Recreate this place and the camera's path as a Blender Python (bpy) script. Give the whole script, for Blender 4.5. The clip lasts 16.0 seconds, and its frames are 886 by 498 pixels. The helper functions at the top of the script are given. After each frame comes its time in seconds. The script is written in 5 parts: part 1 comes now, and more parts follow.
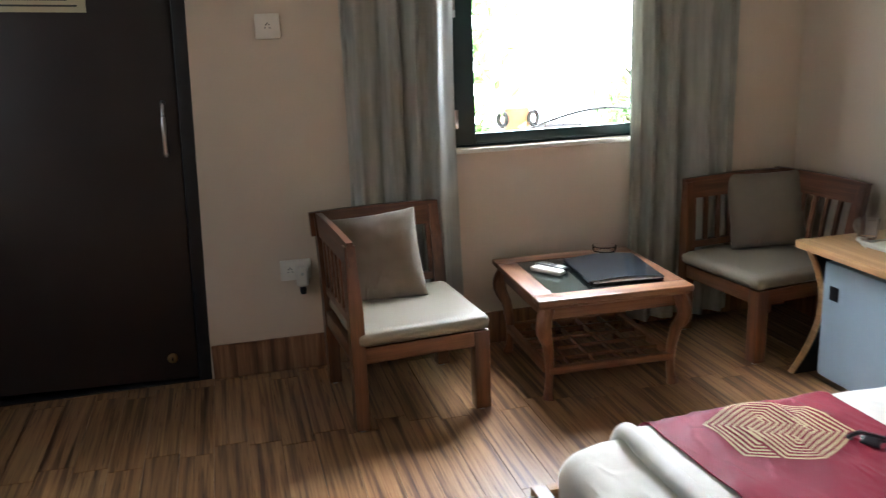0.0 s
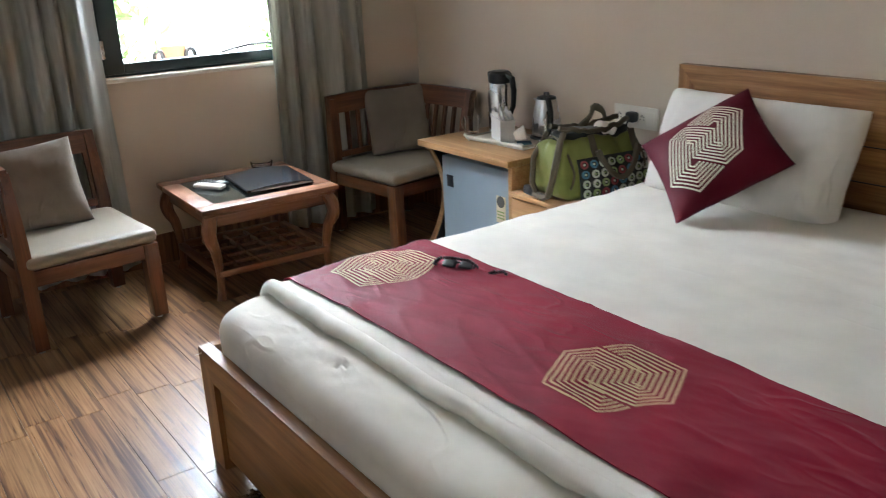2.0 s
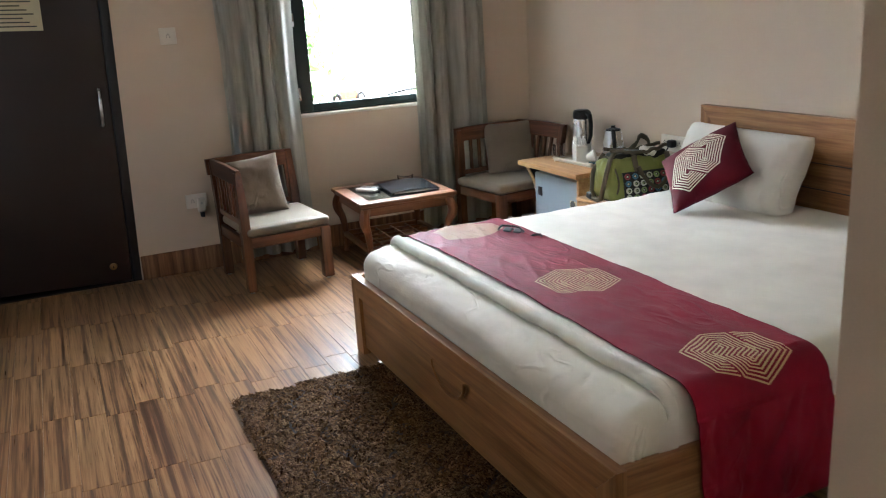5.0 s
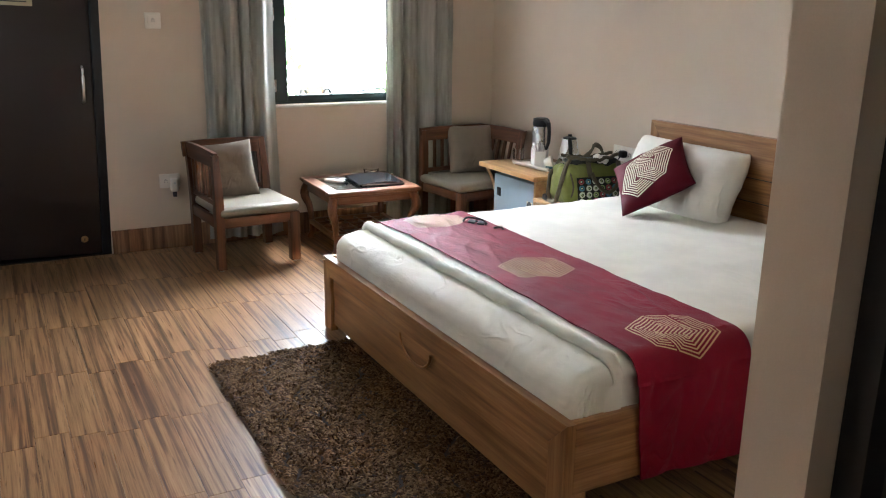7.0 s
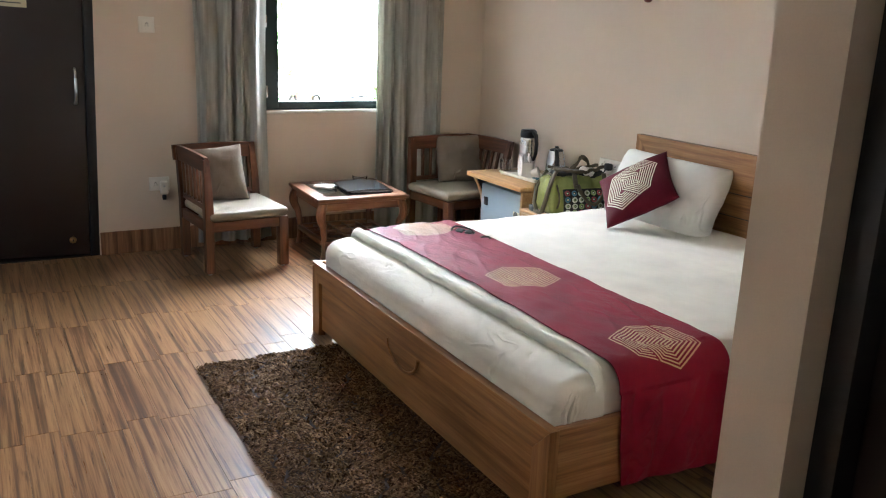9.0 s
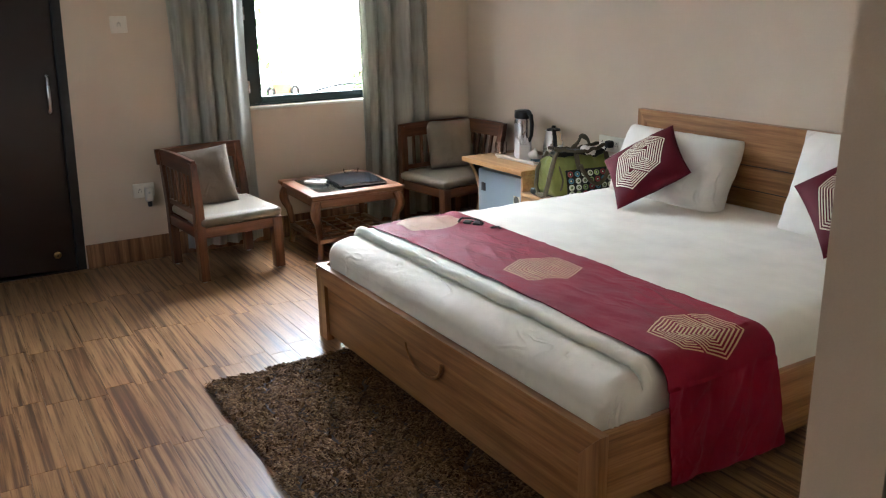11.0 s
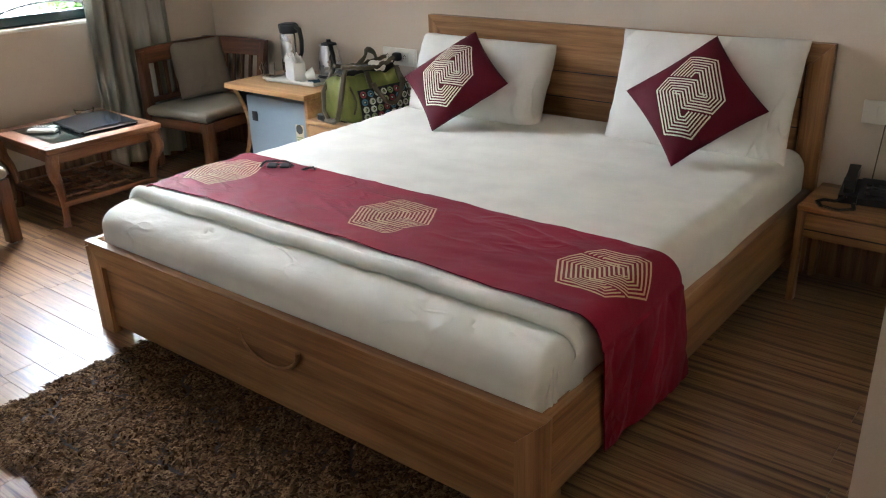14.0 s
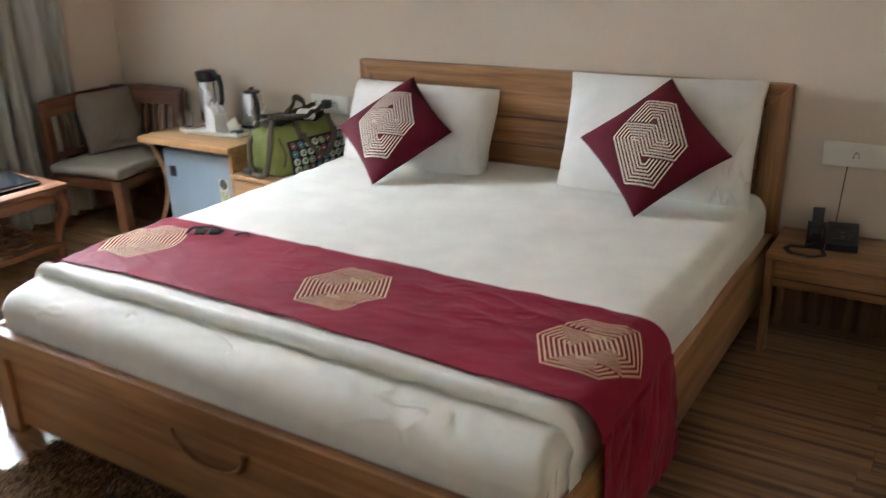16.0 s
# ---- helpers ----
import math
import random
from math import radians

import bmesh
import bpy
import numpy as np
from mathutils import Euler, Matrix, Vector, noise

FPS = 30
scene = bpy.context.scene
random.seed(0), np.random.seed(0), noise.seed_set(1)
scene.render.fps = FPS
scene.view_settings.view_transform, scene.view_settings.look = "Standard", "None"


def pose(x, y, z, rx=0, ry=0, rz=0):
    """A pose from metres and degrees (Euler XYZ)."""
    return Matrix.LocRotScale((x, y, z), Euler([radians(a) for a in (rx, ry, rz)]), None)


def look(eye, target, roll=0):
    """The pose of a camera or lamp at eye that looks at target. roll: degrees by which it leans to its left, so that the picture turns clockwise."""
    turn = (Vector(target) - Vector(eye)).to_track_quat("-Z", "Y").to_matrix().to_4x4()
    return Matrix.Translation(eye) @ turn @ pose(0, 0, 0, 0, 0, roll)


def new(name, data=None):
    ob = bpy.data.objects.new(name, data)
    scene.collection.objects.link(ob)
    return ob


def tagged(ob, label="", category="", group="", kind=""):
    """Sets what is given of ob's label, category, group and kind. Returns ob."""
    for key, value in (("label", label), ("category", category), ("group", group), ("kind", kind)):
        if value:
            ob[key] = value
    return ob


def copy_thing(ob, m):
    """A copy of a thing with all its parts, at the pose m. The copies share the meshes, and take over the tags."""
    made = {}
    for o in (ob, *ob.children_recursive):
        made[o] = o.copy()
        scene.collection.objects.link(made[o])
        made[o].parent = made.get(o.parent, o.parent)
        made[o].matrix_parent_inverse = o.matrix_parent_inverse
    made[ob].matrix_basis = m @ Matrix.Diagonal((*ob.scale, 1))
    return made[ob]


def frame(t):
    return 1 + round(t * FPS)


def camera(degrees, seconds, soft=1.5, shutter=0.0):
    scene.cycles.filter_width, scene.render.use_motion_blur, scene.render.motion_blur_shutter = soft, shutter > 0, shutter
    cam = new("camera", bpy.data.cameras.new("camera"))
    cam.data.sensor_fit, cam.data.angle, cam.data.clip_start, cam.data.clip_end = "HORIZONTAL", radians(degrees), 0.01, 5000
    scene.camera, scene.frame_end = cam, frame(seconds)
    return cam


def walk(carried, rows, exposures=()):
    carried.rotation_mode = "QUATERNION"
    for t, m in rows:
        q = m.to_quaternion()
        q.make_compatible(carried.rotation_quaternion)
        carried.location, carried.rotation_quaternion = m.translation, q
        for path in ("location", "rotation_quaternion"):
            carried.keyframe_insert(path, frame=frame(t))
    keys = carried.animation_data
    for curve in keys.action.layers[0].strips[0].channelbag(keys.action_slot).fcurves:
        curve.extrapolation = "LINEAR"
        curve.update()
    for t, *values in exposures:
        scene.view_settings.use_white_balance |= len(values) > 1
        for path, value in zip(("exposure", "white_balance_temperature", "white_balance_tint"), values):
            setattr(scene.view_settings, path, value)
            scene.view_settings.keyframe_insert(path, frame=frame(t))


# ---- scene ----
cam = camera(55.7, 16.0, soft=1.1, shutter=0.5)
PATH = [
    (0, (0.086, 0.032, 1.413), (0.563, 1.905, 0.902), -2.2),
    (0.5, (0.146, -0.132, 1.416), (0.698, 1.724, 0.913), -1.6),
    (1, (0.114, -0.233, 1.405), (0.862, 1.547, 0.884), -0.7),
    (1.5, (0.029, -0.288, 1.359), (1.023, 1.332, 0.737), -1.8),
    (2, (0.02, -0.444, 1.359), (1.123, 1.09, 0.702), -2.4),
    (2.5, (-0.097, -0.767, 1.391), (0.927, 0.818, 0.73), -2.5),
    (3, (-0.205, -1.026, 1.401), (0.819, 0.556, 0.733), -2.4),
    (3.5, (-0.25, -1.266, 1.411), (0.764, 0.324, 0.744), -2.1),
    (4, (-0.308, -1.505, 1.431), (0.46, 0.214, 0.758), -3.9),
    (4.5, (-0.325, -1.643, 1.442), (0.421, 0.107, 0.823), -3.9),
    (5, (-0.415, -1.799, 1.486), (0.379, -0.046, 0.942), -3.5),
    (7.5, (-0.68, -2.055, 1.492), (0.244, -0.364, 0.957), 1.3),
    (8, (-0.701, -2.084, 1.507), (0.226, -0.394, 0.973), 1.7),
    (8.5, (-0.708, -2.088, 1.509), (0.237, -0.405, 0.986), 2.1),
    (9, (-0.7, -2.076, 1.51), (0.253, -0.394, 0.993), 2.2),
    (11.5, (-0.739, -1.762, 1.528), (0.272, -0.142, 0.936), -2.3),
    (12, (-0.735, -1.66, 1.488), (0.288, -0.094, 0.779), -2.5),
    (12.5, (-0.663, -1.505, 1.481), (0.405, 0.007, 0.723), -2.2),
    (13, (-0.654, -1.31, 1.49), (0.576, 0.075, 0.734), -1.4),
    (13.5, (-0.663, -1.144, 1.492), (0.725, 0.072, 0.72), -1.4),
    (14, (-0.697, -1.136, 1.491), (0.734, 0.025, 0.714), -1.8),
    (14.5, (-0.699, -1.126, 1.488), (0.736, 0.03, 0.712), -2.4),
    (15, (-0.687, -1.102, 1.489), (0.755, 0.047, 0.715), -2.9),
    (15.5, (-0.625, -0.999, 1.487), (0.847, 0.119, 0.723), -2.8),
    (16, (-0.534, -0.862, 1.495), (1.037, 0.154, 0.786), -2.0),
]
EXPOSURE = [(0, 0.42), (0.5, 0.25), (1, 0.05), (1.6, 0.2), (2.5, 0.48), (3, 0.36), (3.5, 0.75), (4, 0.72), (4.5, 1.05), (5, 0.62), (7.5, 0.88), (9, 0.93), (11.5, 0.62), (12, 0.9), (12.5, 1.12), (13.5, 0.62), (14.5, 0.67), (15.5, 0.62), (16, 0.7)]
walk(cam, [(t, look(eye, target, roll)) for t, eye, target, roll in PATH], [(t, e, 5850, 10) for t, e in EXPOSURE])

# ---- light ----
WY, WX, CEIL = 3.50, 2.74, 2.70      # window wall, headboard wall, ceiling
world = bpy.data.worlds.new("sky")
scene.world = world
world.use_nodes = True
wn = world.node_tree
sky = wn.nodes.new("ShaderNodeTexSky")
sky.sky_type, sky.sun_disc = "NISHITA", False
sky.sun_elevation, sky.sun_rotation = radians(50), radians(30)
sky.air_density, sky.dust_density = 1.5, 4.0
wn.nodes["Background"].inputs["Strength"].default_value = 0.15
wn.links.new(sky.outputs[0], wn.nodes["Background"].inputs[0])

sun = new("sun", bpy.data.lights.new("sun", "SUN"))
sun.data.energy, sun.data.angle, sun.data.color = 1.2, radians(12), (1, 0.96, 0.9)
sun.matrix_world = look((3, 9, 10), (1.5, 4.5, 0))
# overcast sky in front of the window
glow = new("window_daylight", bpy.data.lights.new("window_daylight", "AREA"))
glow.data.shape, glow.data.size, glow.data.size_y = "RECTANGLE", 10.0, 8.0
glow.data.energy, glow.data.color = 13500, (0.92, 0.97, 1.0)
glow.matrix_world = look((3.2, 8.0, 3.8), (1.6, 3.5, 1.4))


# added fill light in an assumed side window, out of view
side = new("side_fill", bpy.data.lights.new("side_fill", "AREA"))
side.data.shape, side.data.size, side.data.size_y = "RECTANGLE", 1.58, 1.18
side.data.energy, side.data.color = 2.6, (0.96, 0.98, 1.0)
side.matrix_world = look((-1.60, 2.1, 1.5), (1.0, 2.1, 1.45))


# ---- materials ----
def material(name, rough=0.5, metal=0.0):
    m = bpy.data.materials.new(name)
    m.use_nodes = True
    b = m.node_tree.nodes["Principled BSDF"]
    b.inputs["Roughness"].default_value, b.inputs["Metallic"].default_value = rough, metal
    return m, m.node_tree, b


def coords(nt, scale=(1, 1, 1), shuffle=0.0):
    """Object coordinates, scaled; shuffle shifts them for each object."""
    tc, mp = nt.nodes.new("ShaderNodeTexCoord"), nt.nodes.new("ShaderNodeMapping")
    mp.inputs["Scale"].default_value = scale
    src = tc.outputs["Object"]
    if shuffle:
        oi, mul, add = nt.nodes.new("ShaderNodeObjectInfo"), nt.nodes.new("ShaderNodeMath"), nt.nodes.new("ShaderNodeVectorMath")
        mul.operation, mul.inputs[1].default_value = "MULTIPLY", shuffle
        nt.links.new(oi.outputs["Random"], mul.inputs[0])
        nt.links.new(src, add.inputs[0])
        nt.links.new(mul.outputs[0], add.inputs[1])
        src = add.outputs[0]
    nt.links.new(src, mp.inputs["Vector"])
    return mp.outputs[0]


def noise_tex(nt, vec, scale, detail=4.0, rough=0.55):
    n = nt.nodes.new("ShaderNodeTexNoise")
    n.inputs["Scale"].default_value, n.inputs["Detail"].default_value, n.inputs["Roughness"].default_value = scale, detail, rough
    nt.links.new(vec, n.inputs["Vector"])
    return n.outputs["Fac"]


def ramp(nt, fac, stops):
    r = nt.nodes.new("ShaderNodeValToRGB")
    e = r.color_ramp.elements
    while len(e) < len(stops):
        e.new(0.5)
    for s, (p, c) in zip(e, stops):
        s.position, s.color = p, (*c, 1)
    nt.links.new(fac, r.inputs[0])
    return r.outputs[0]


def mix(nt, kind, fac, a, b):
    m = nt.nodes.new("ShaderNodeMix")
    m.data_type, m.blend_type = "RGBA", kind
    if isinstance(fac, float):
        m.inputs[0].default_value = fac
    else:
        nt.links.new(fac, m.inputs[0])
    nt.links.new(a, m.inputs[6])
    nt.links.new(b, m.inputs[7])
    return m.outputs[2]


def bump(nt, b, height, strength, distance):
    n = nt.nodes.new("ShaderNodeBump")
    n.inputs["Strength"].default_value, n.inputs["Distance"].default_value = strength, distance
    nt.links.new(height, n.inputs["Height"])
    nt.links.new(n.outputs[0], b.inputs["Normal"])


def rough_from(nt, b, fac, lo, hi):
    r = nt.nodes.new("ShaderNodeMapRange")
    r.inputs["To Min"].default_value, r.inputs["To Max"].default_value = lo, hi
    nt.links.new(fac, r.inputs[0])
    nt.links.new(r.outputs[0], b.inputs["Roughness"])


def mottled(name, col, rough=0.5, metal=0.0, scale=6.0, vary=0.08, grain=300.0, relief=0.15, depth=0.002):
    """A surface with broad mottling and fine grain."""
    m, nt, b = material(name, rough, metal)
    v = coords(nt)
    big, fine = noise_tex(nt, v, scale, 4), noise_tex(nt, v, grain, 2)
    lo, hi = [c * (1 - vary) for c in col], [min(1, c * (1 + vary)) for c in col]
    c1 = ramp(nt, big, [(0.3, lo), (0.7, hi)])
    c2 = ramp(nt, fine, [(0.3, (1 - vary,) * 3), (0.7, (1, 1, 1))])
    nt.links.new(mix(nt, "MULTIPLY", 1.0, c1, c2), b.inputs["Base Color"])
    rough_from(nt, b, big, max(0, rough - 0.07), min(1, rough + 0.07))
    if relief:
        bump(nt, b, fine, relief, depth)
    return m


def wood(name, dark, mid, light, axis, rough=0.38, tight=1.0, shuffle=0.0, contrast=1.0):
    """Straight-grained veneer whose grain runs along the axis."""
    m, nt, b = material(name, rough)
    along, across = 1.3, 26.0 * tight
    sc = [across] * 3
    sc["xyz".index(axis)] = along
    v = coords(nt, sc, shuffle)
    n1 = noise_tex(nt, v, 1.0, 6, 0.6)
    sc2 = [160.0] * 3
    sc2["xyz".index(axis)] = 6.0
    n2 = noise_tex(nt, coords(nt, sc2, shuffle), 1.0, 3)
    n3 = noise_tex(nt, coords(nt), 3.0, 3)
    c = ramp(nt, n1, [(0.5 - 0.17 / contrast, dark), (0.5, mid), (0.5 + 0.15 / contrast, light)])
    f = ramp(nt, n2, [(0.3, (0.72, 0.68, 0.64)), (0.6, (1, 1, 1))])
    g = ramp(nt, n3, [(0.3, (0.85, 0.84, 0.83)), (0.7, (1, 1, 1))])
    nt.links.new(mix(nt, "MULTIPLY", 1.0, mix(nt, "MULTIPLY", 0.8, c, f), g), b.inputs["Base Color"])
    rough_from(nt, b, n2, rough - 0.06, rough + 0.1)
    bump(nt, b, n2, 0.12, 0.001)
    return m


def laminate(name):
    """Zebra-striped laminate strips, each of its own tone."""
    m, nt, b = material(name, 0.3)
    v = coords(nt, (44, 0.9, 0.9), 37.0)
    n1 = noise_tex(nt, v, 1.0, 3, 0.6)
    n2 = noise_tex(nt, coords(nt, (170, 5, 5), 11.0), 1.0, 3)
    n3 = noise_tex(nt, coords(nt, (95, 4.5, 4.5), 5.0), 1.0, 4)
    c = ramp(nt, n1, [(0.33, (0.085, 0.038, 0.020)), (0.43, (0.168, 0.083, 0.041)), (0.48, (0.288, 0.163, 0.076)), (0.66, (0.40, 0.248, 0.122))])
    f = ramp(nt, n2, [(0.32, (0.6, 0.54, 0.5)), (0.55, (1, 1, 1))])
    k = ramp(nt, n3, [(0.31, (0.30, 0.22, 0.18)), (0.39, (1, 1, 1))])
    oi = nt.nodes.new("ShaderNodeObjectInfo")
    tone = ramp(nt, oi.outputs["Random"], [(0.0, (0.80, 0.74, 0.70)), (0.35, (1.03, 0.99, 0.94)), (0.7, (0.90, 0.85, 0.80)), (1.0, (1.14, 1.10, 1.04))])
    col = mix(nt, "MULTIPLY", 0.8, mix(nt, "MULTIPLY", 0.8, c, f), k)
    nt.links.new(mix(nt, "MULTIPLY", 1.0, col, tone), b.inputs["Base Color"])
    rough_from(nt, b, n2, 0.24, 0.36)
    bump(nt, b, n2, 0.06, 0.0006)
    return m


def fabric(name, col, weave=900.0, rough=0.85, vary=0.07, sheen=0.0, crease=0.25, gloss=0.15):
    m, nt, b = material(name, rough)
    v = coords(nt)
    big, fine, fold = noise_tex(nt, v, 5.0, 4), noise_tex(nt, v, weave, 2), noise_tex(nt, coords(nt, (16, 6, 12)), 1.0, 3)
    lo, hi = [c * (1 - vary) for c in col], [min(1, c * (1 + vary)) for c in col]
    nt.links.new(ramp(nt, big, [(0.3, lo), (0.7, hi)]), b.inputs["Base Color"])
    b.inputs["Sheen Weight"].default_value, b.inputs["Specular IOR Level"].default_value = sheen, gloss
    add = nt.nodes.new("ShaderNodeMath")
    add.operation, add.inputs[1].default_value = "MULTIPLY_ADD", 0.15
    nt.links.new(fine, add.inputs[0])
    nt.links.new(fold, add.inputs[2])
    # thin drawn creases that come and go
    line = noise_tex(nt, coords(nt, (7, 2.6, 5)), 1.0, 2)
    where = noise_tex(nt, v, 2.6, 1)
    edge = ramp(nt, line, [(0.455, (0, 0, 0)), (0.49, (1, 1, 1)), (0.525, (0, 0, 0))])
    gate = ramp(nt, where, [(0.48, (0, 0, 0)), (0.62, (1, 1, 1))])
    mul = nt.nodes.new("ShaderNodeMath")
    mul.operation, mul.inputs[2].default_value = "MULTIPLY_ADD", 0.0
    nt.links.new(edge, mul.inputs[0])
    nt.links.new(gate, mul.inputs[1])
    nt.links.new(add.outputs[0], mul.inputs[2])
    bump(nt, b, mul.outputs[0], crease, 0.008)
    return m


def satin(name):
    """Heavy grey-green curtain cloth with a dull sheen and woven slubs."""
    m, nt, b = material(name, 0.42)
    slub, broad = noise_tex(nt, coords(nt, (18, 18, 2.2)), 1.0, 4), noise_tex(nt, coords(nt, (60, 60, 5)), 1.0, 3)
    nt.links.new(mix(nt, "MULTIPLY", 0.7, ramp(nt, slub, [(0.3, (0.36, 0.355, 0.315)), (0.7, (0.54, 0.535, 0.48))]),
                     ramp(nt, broad, [(0.35, (0.8, 0.8, 0.78)), (0.6, (1, 1, 1))])), b.inputs["Base Color"])
    tr, ms = nt.nodes.new("ShaderNodeBsdfTranslucent"), nt.nodes.new("ShaderNodeMixShader")
    tr.inputs[0].default_value, ms.inputs[0].default_value = (0.42, 0.42, 0.36, 1), 0.3
    nt.links.new(b.outputs[0], ms.inputs[1])
    nt.links.new(tr.outputs[0], ms.inputs[2])
    nt.links.new(ms.outputs[0], nt.nodes["Material Output"].inputs["Surface"])
    bump(nt, b, broad, 0.15, 0.002)
    return m


def glass(name, tint=(1, 1, 1), rough=0.0):
    m, nt, b = material(name, rough)
    b.inputs["Base Color"].default_value = (*tint, 1)
    b.inputs["Transmission Weight"].default_value, b.inputs["IOR"].default_value = 1.0, 1.45
    return m


def leaf_mat(name):
    m, nt, b = material(name, 0.5)
    gi = nt.nodes.new("ShaderNodeNewGeometry")
    nt.links.new(ramp(nt, gi.outputs["Random Per Island"], [(0, (0.05, 0.12, 0.025)), (1, (0.12, 0.24, 0.05))]), b.inputs["Base Color"])
    tr, ms = nt.nodes.new("ShaderNodeBsdfTranslucent"), nt.nodes.new("ShaderNodeMixShader")
    tr.inputs[0].default_value = (0.15, 0.30, 0.07, 1)
    ms.inputs[0].default_value = 0.55
    nt.links.new(b.outputs[0], ms.inputs[1])
    nt.links.new(tr.outputs[0], ms.inputs[2])
    nt.links.new(ms.outputs[0], nt.nodes["Material Output"].inputs["Surface"])
    return m


def pile_mat(name):
    m, nt, b = material(name, 0.8)
    gi = nt.nodes.new("ShaderNodeNewGeometry")
    nt.links.new(ramp(nt, gi.outputs["Random Per Island"], [(0, (0.030, 0.013, 0.005)), (0.5, (0.11, 0.057, 0.023)), (1, (0.23, 0.135, 0.062))]), b.inputs["Base Color"])
    b.inputs["Specular IOR Level"].default_value = 0.05
    return m


M_WALL = mottled("beige_wall_paint", (0.62, 0.515, 0.405), 0.7, scale=1.5, vary=0.04, grain=220, relief=0.12)
M_CEIL = mottled("ceiling_paint", (0.78, 0.75, 0.70), 0.8, scale=1.5, vary=0.03)
M_FLOOR = laminate("striped_laminate")
M_SCREED = mottled("joint_brown", (0.06, 0.03, 0.018), 0.8)
M_VENY = wood("veneer_along_y", (0.20, 0.085, 0.028), (0.36, 0.175, 0.062), (0.47, 0.25, 0.10), "y")
M_VENX = wood("veneer_along_x", (0.20, 0.085, 0.028), (0.36, 0.175, 0.062), (0.47, 0.25, 0.10), "x")
M_VENZ = wood("veneer_along_z", (0.20, 0.085, 0.028), (0.36, 0.175, 0.062), (0.47, 0.25, 0.10), "z")
M_DESK = wood("pale_veneer", (0.36, 0.19, 0.075), (0.48, 0.28, 0.125), (0.58, 0.36, 0.17), "y", contrast=0.7)
M_DARKY = wood("chair_wood_y", (0.075, 0.027, 0.012), (0.13, 0.050, 0.021), (0.19, 0.075, 0.032), "y", 0.33)
M_DARKZ = wood("chair_wood_z", (0.075, 0.027, 0.012), (0.13, 0.050, 0.021), (0.19, 0.075, 0.032), "z", 0.33)
M_DARKX = wood("chair_wood_x", (0.075, 0.027, 0.012), (0.13, 0.050, 0.021), (0.19, 0.075, 0.032), "x", 0.33)
M_TABX = wood("table_wood_x", (0.11, 0.042, 0.017), (0.20, 0.083, 0.033), (0.25, 0.115, 0.052), "x", 0.4)
M_TABY = wood("table_wood_y", (0.11, 0.042, 0.017), (0.20, 0.083, 0.033), (0.25, 0.115, 0.052), "y", 0.4)
M_TABZ = wood("table_wood_z", (0.11, 0.042, 0.017), (0.20, 0.083, 0.033), (0.25, 0.115, 0.052), "z", 0.4)
M_DOOR = mottled("dark_brown_door_paint", (0.022, 0.014, 0.012), 0.45, scale=3, vary=0.12)
M_DFRAME = mottled("black_door_frame_paint", (0.012, 0.013, 0.015), 0.4, vary=0.2)
M_GREEN = mottled("dark_green_window_paint", (0.008, 0.028, 0.026), 0.3, vary=0.15)
M_WHITEP = mottled("white_plastic", (0.74, 0.70, 0.62), 0.35, vary=0.03, relief=0.03)
M_SILL = mottled("white_sill_paint", (0.75, 0.72, 0.66), 0.5, vary=0.05)
M_BLACK = mottled("black_plastic", (0.013, 0.013, 0.015), 0.35, vary=0.15, relief=0.05)
M_STEEL = mottled("brushed_steel", (0.74, 0.73, 0.72), 0.28, 1.0, vary=0.04, relief=0.04)
M_BRASS = mottled("worn_brass", (0.55, 0.38, 0.16), 0.35, 1.0, vary=0.15)
M_SHEET = fabric("white_cotton_sheet", (0.82, 0.79, 0.69), crease=0.6)
M_DUVET = fabric("white_bed_cover", (0.80, 0.775, 0.69), crease=0.10)
M_PILLOW = fabric("white_pillowcase", (0.80, 0.775, 0.72), crease=0.75)
M_MAROON = fabric("maroon_satin_cloth", (0.21, 0.006, 0.022), 700, 0.65, 0.12, 0.05, 0.4, 0.10)
M_MAROON2 = fabric("dark_maroon_cushion_cloth", (0.095, 0.004, 0.012), 700, 0.65, 0.12, 0.0, 0.3)
M_GOLD = fabric("beige_gold_embroidery", (0.60, 0.38, 0.20), 1500, 0.5, 0.08, 0.2, 0.1)
M_CREAM = fabric("cream_embroidery", (0.74, 0.64, 0.50), 1500, 0.5, 0.08, 0.2, 0.1)
M_CURTAIN = satin("grey_green_satin")
M_VINYL = mottled("taupe_vinyl", (0.255, 0.22, 0.165), 0.42, scale=8, vary=0.07, grain=500, relief=0.2)
M_TAUPE = fabric("taupe_cushion_cloth", (0.20, 0.165, 0.125), 800, 0.85, 0.1, 0.2, 0.5)
M_GLASS = glass("clear_glass")
M_SMOKE = glass("table_glass", (0.75, 0.82, 0.80), 0.03)
M_CLOTH = mottled("dark_green_table_inlay", (0.055, 0.06, 0.05), 0.5, vary=0.2)
M_FOLDER = mottled("black_leatherette", (0.012, 0.015, 0.018), 0.16, vary=0.2, grain=600, relief=0.06)
M_GREY = mottled("light_grey_plastic", (0.52, 0.53, 0.50), 0.4, vary=0.05)
M_FRIDGE = mottled("blue_grey_enamel", (0.29, 0.37, 0.43), 0.3, vary=0.04, relief=0.03)
M_PAPER = mottled("white_paper", (0.78, 0.76, 0.74), 0.8, vary=0.03)
M_NOTICE = mottled("yellowed_paper", (0.62, 0.56, 0.38), 0.8, vary=0.06)
M_INK = mottled("printed_ink", (0.08, 0.08, 0.07), 0.8)
M_PILE = pile_mat("brown_shaggy_pile")
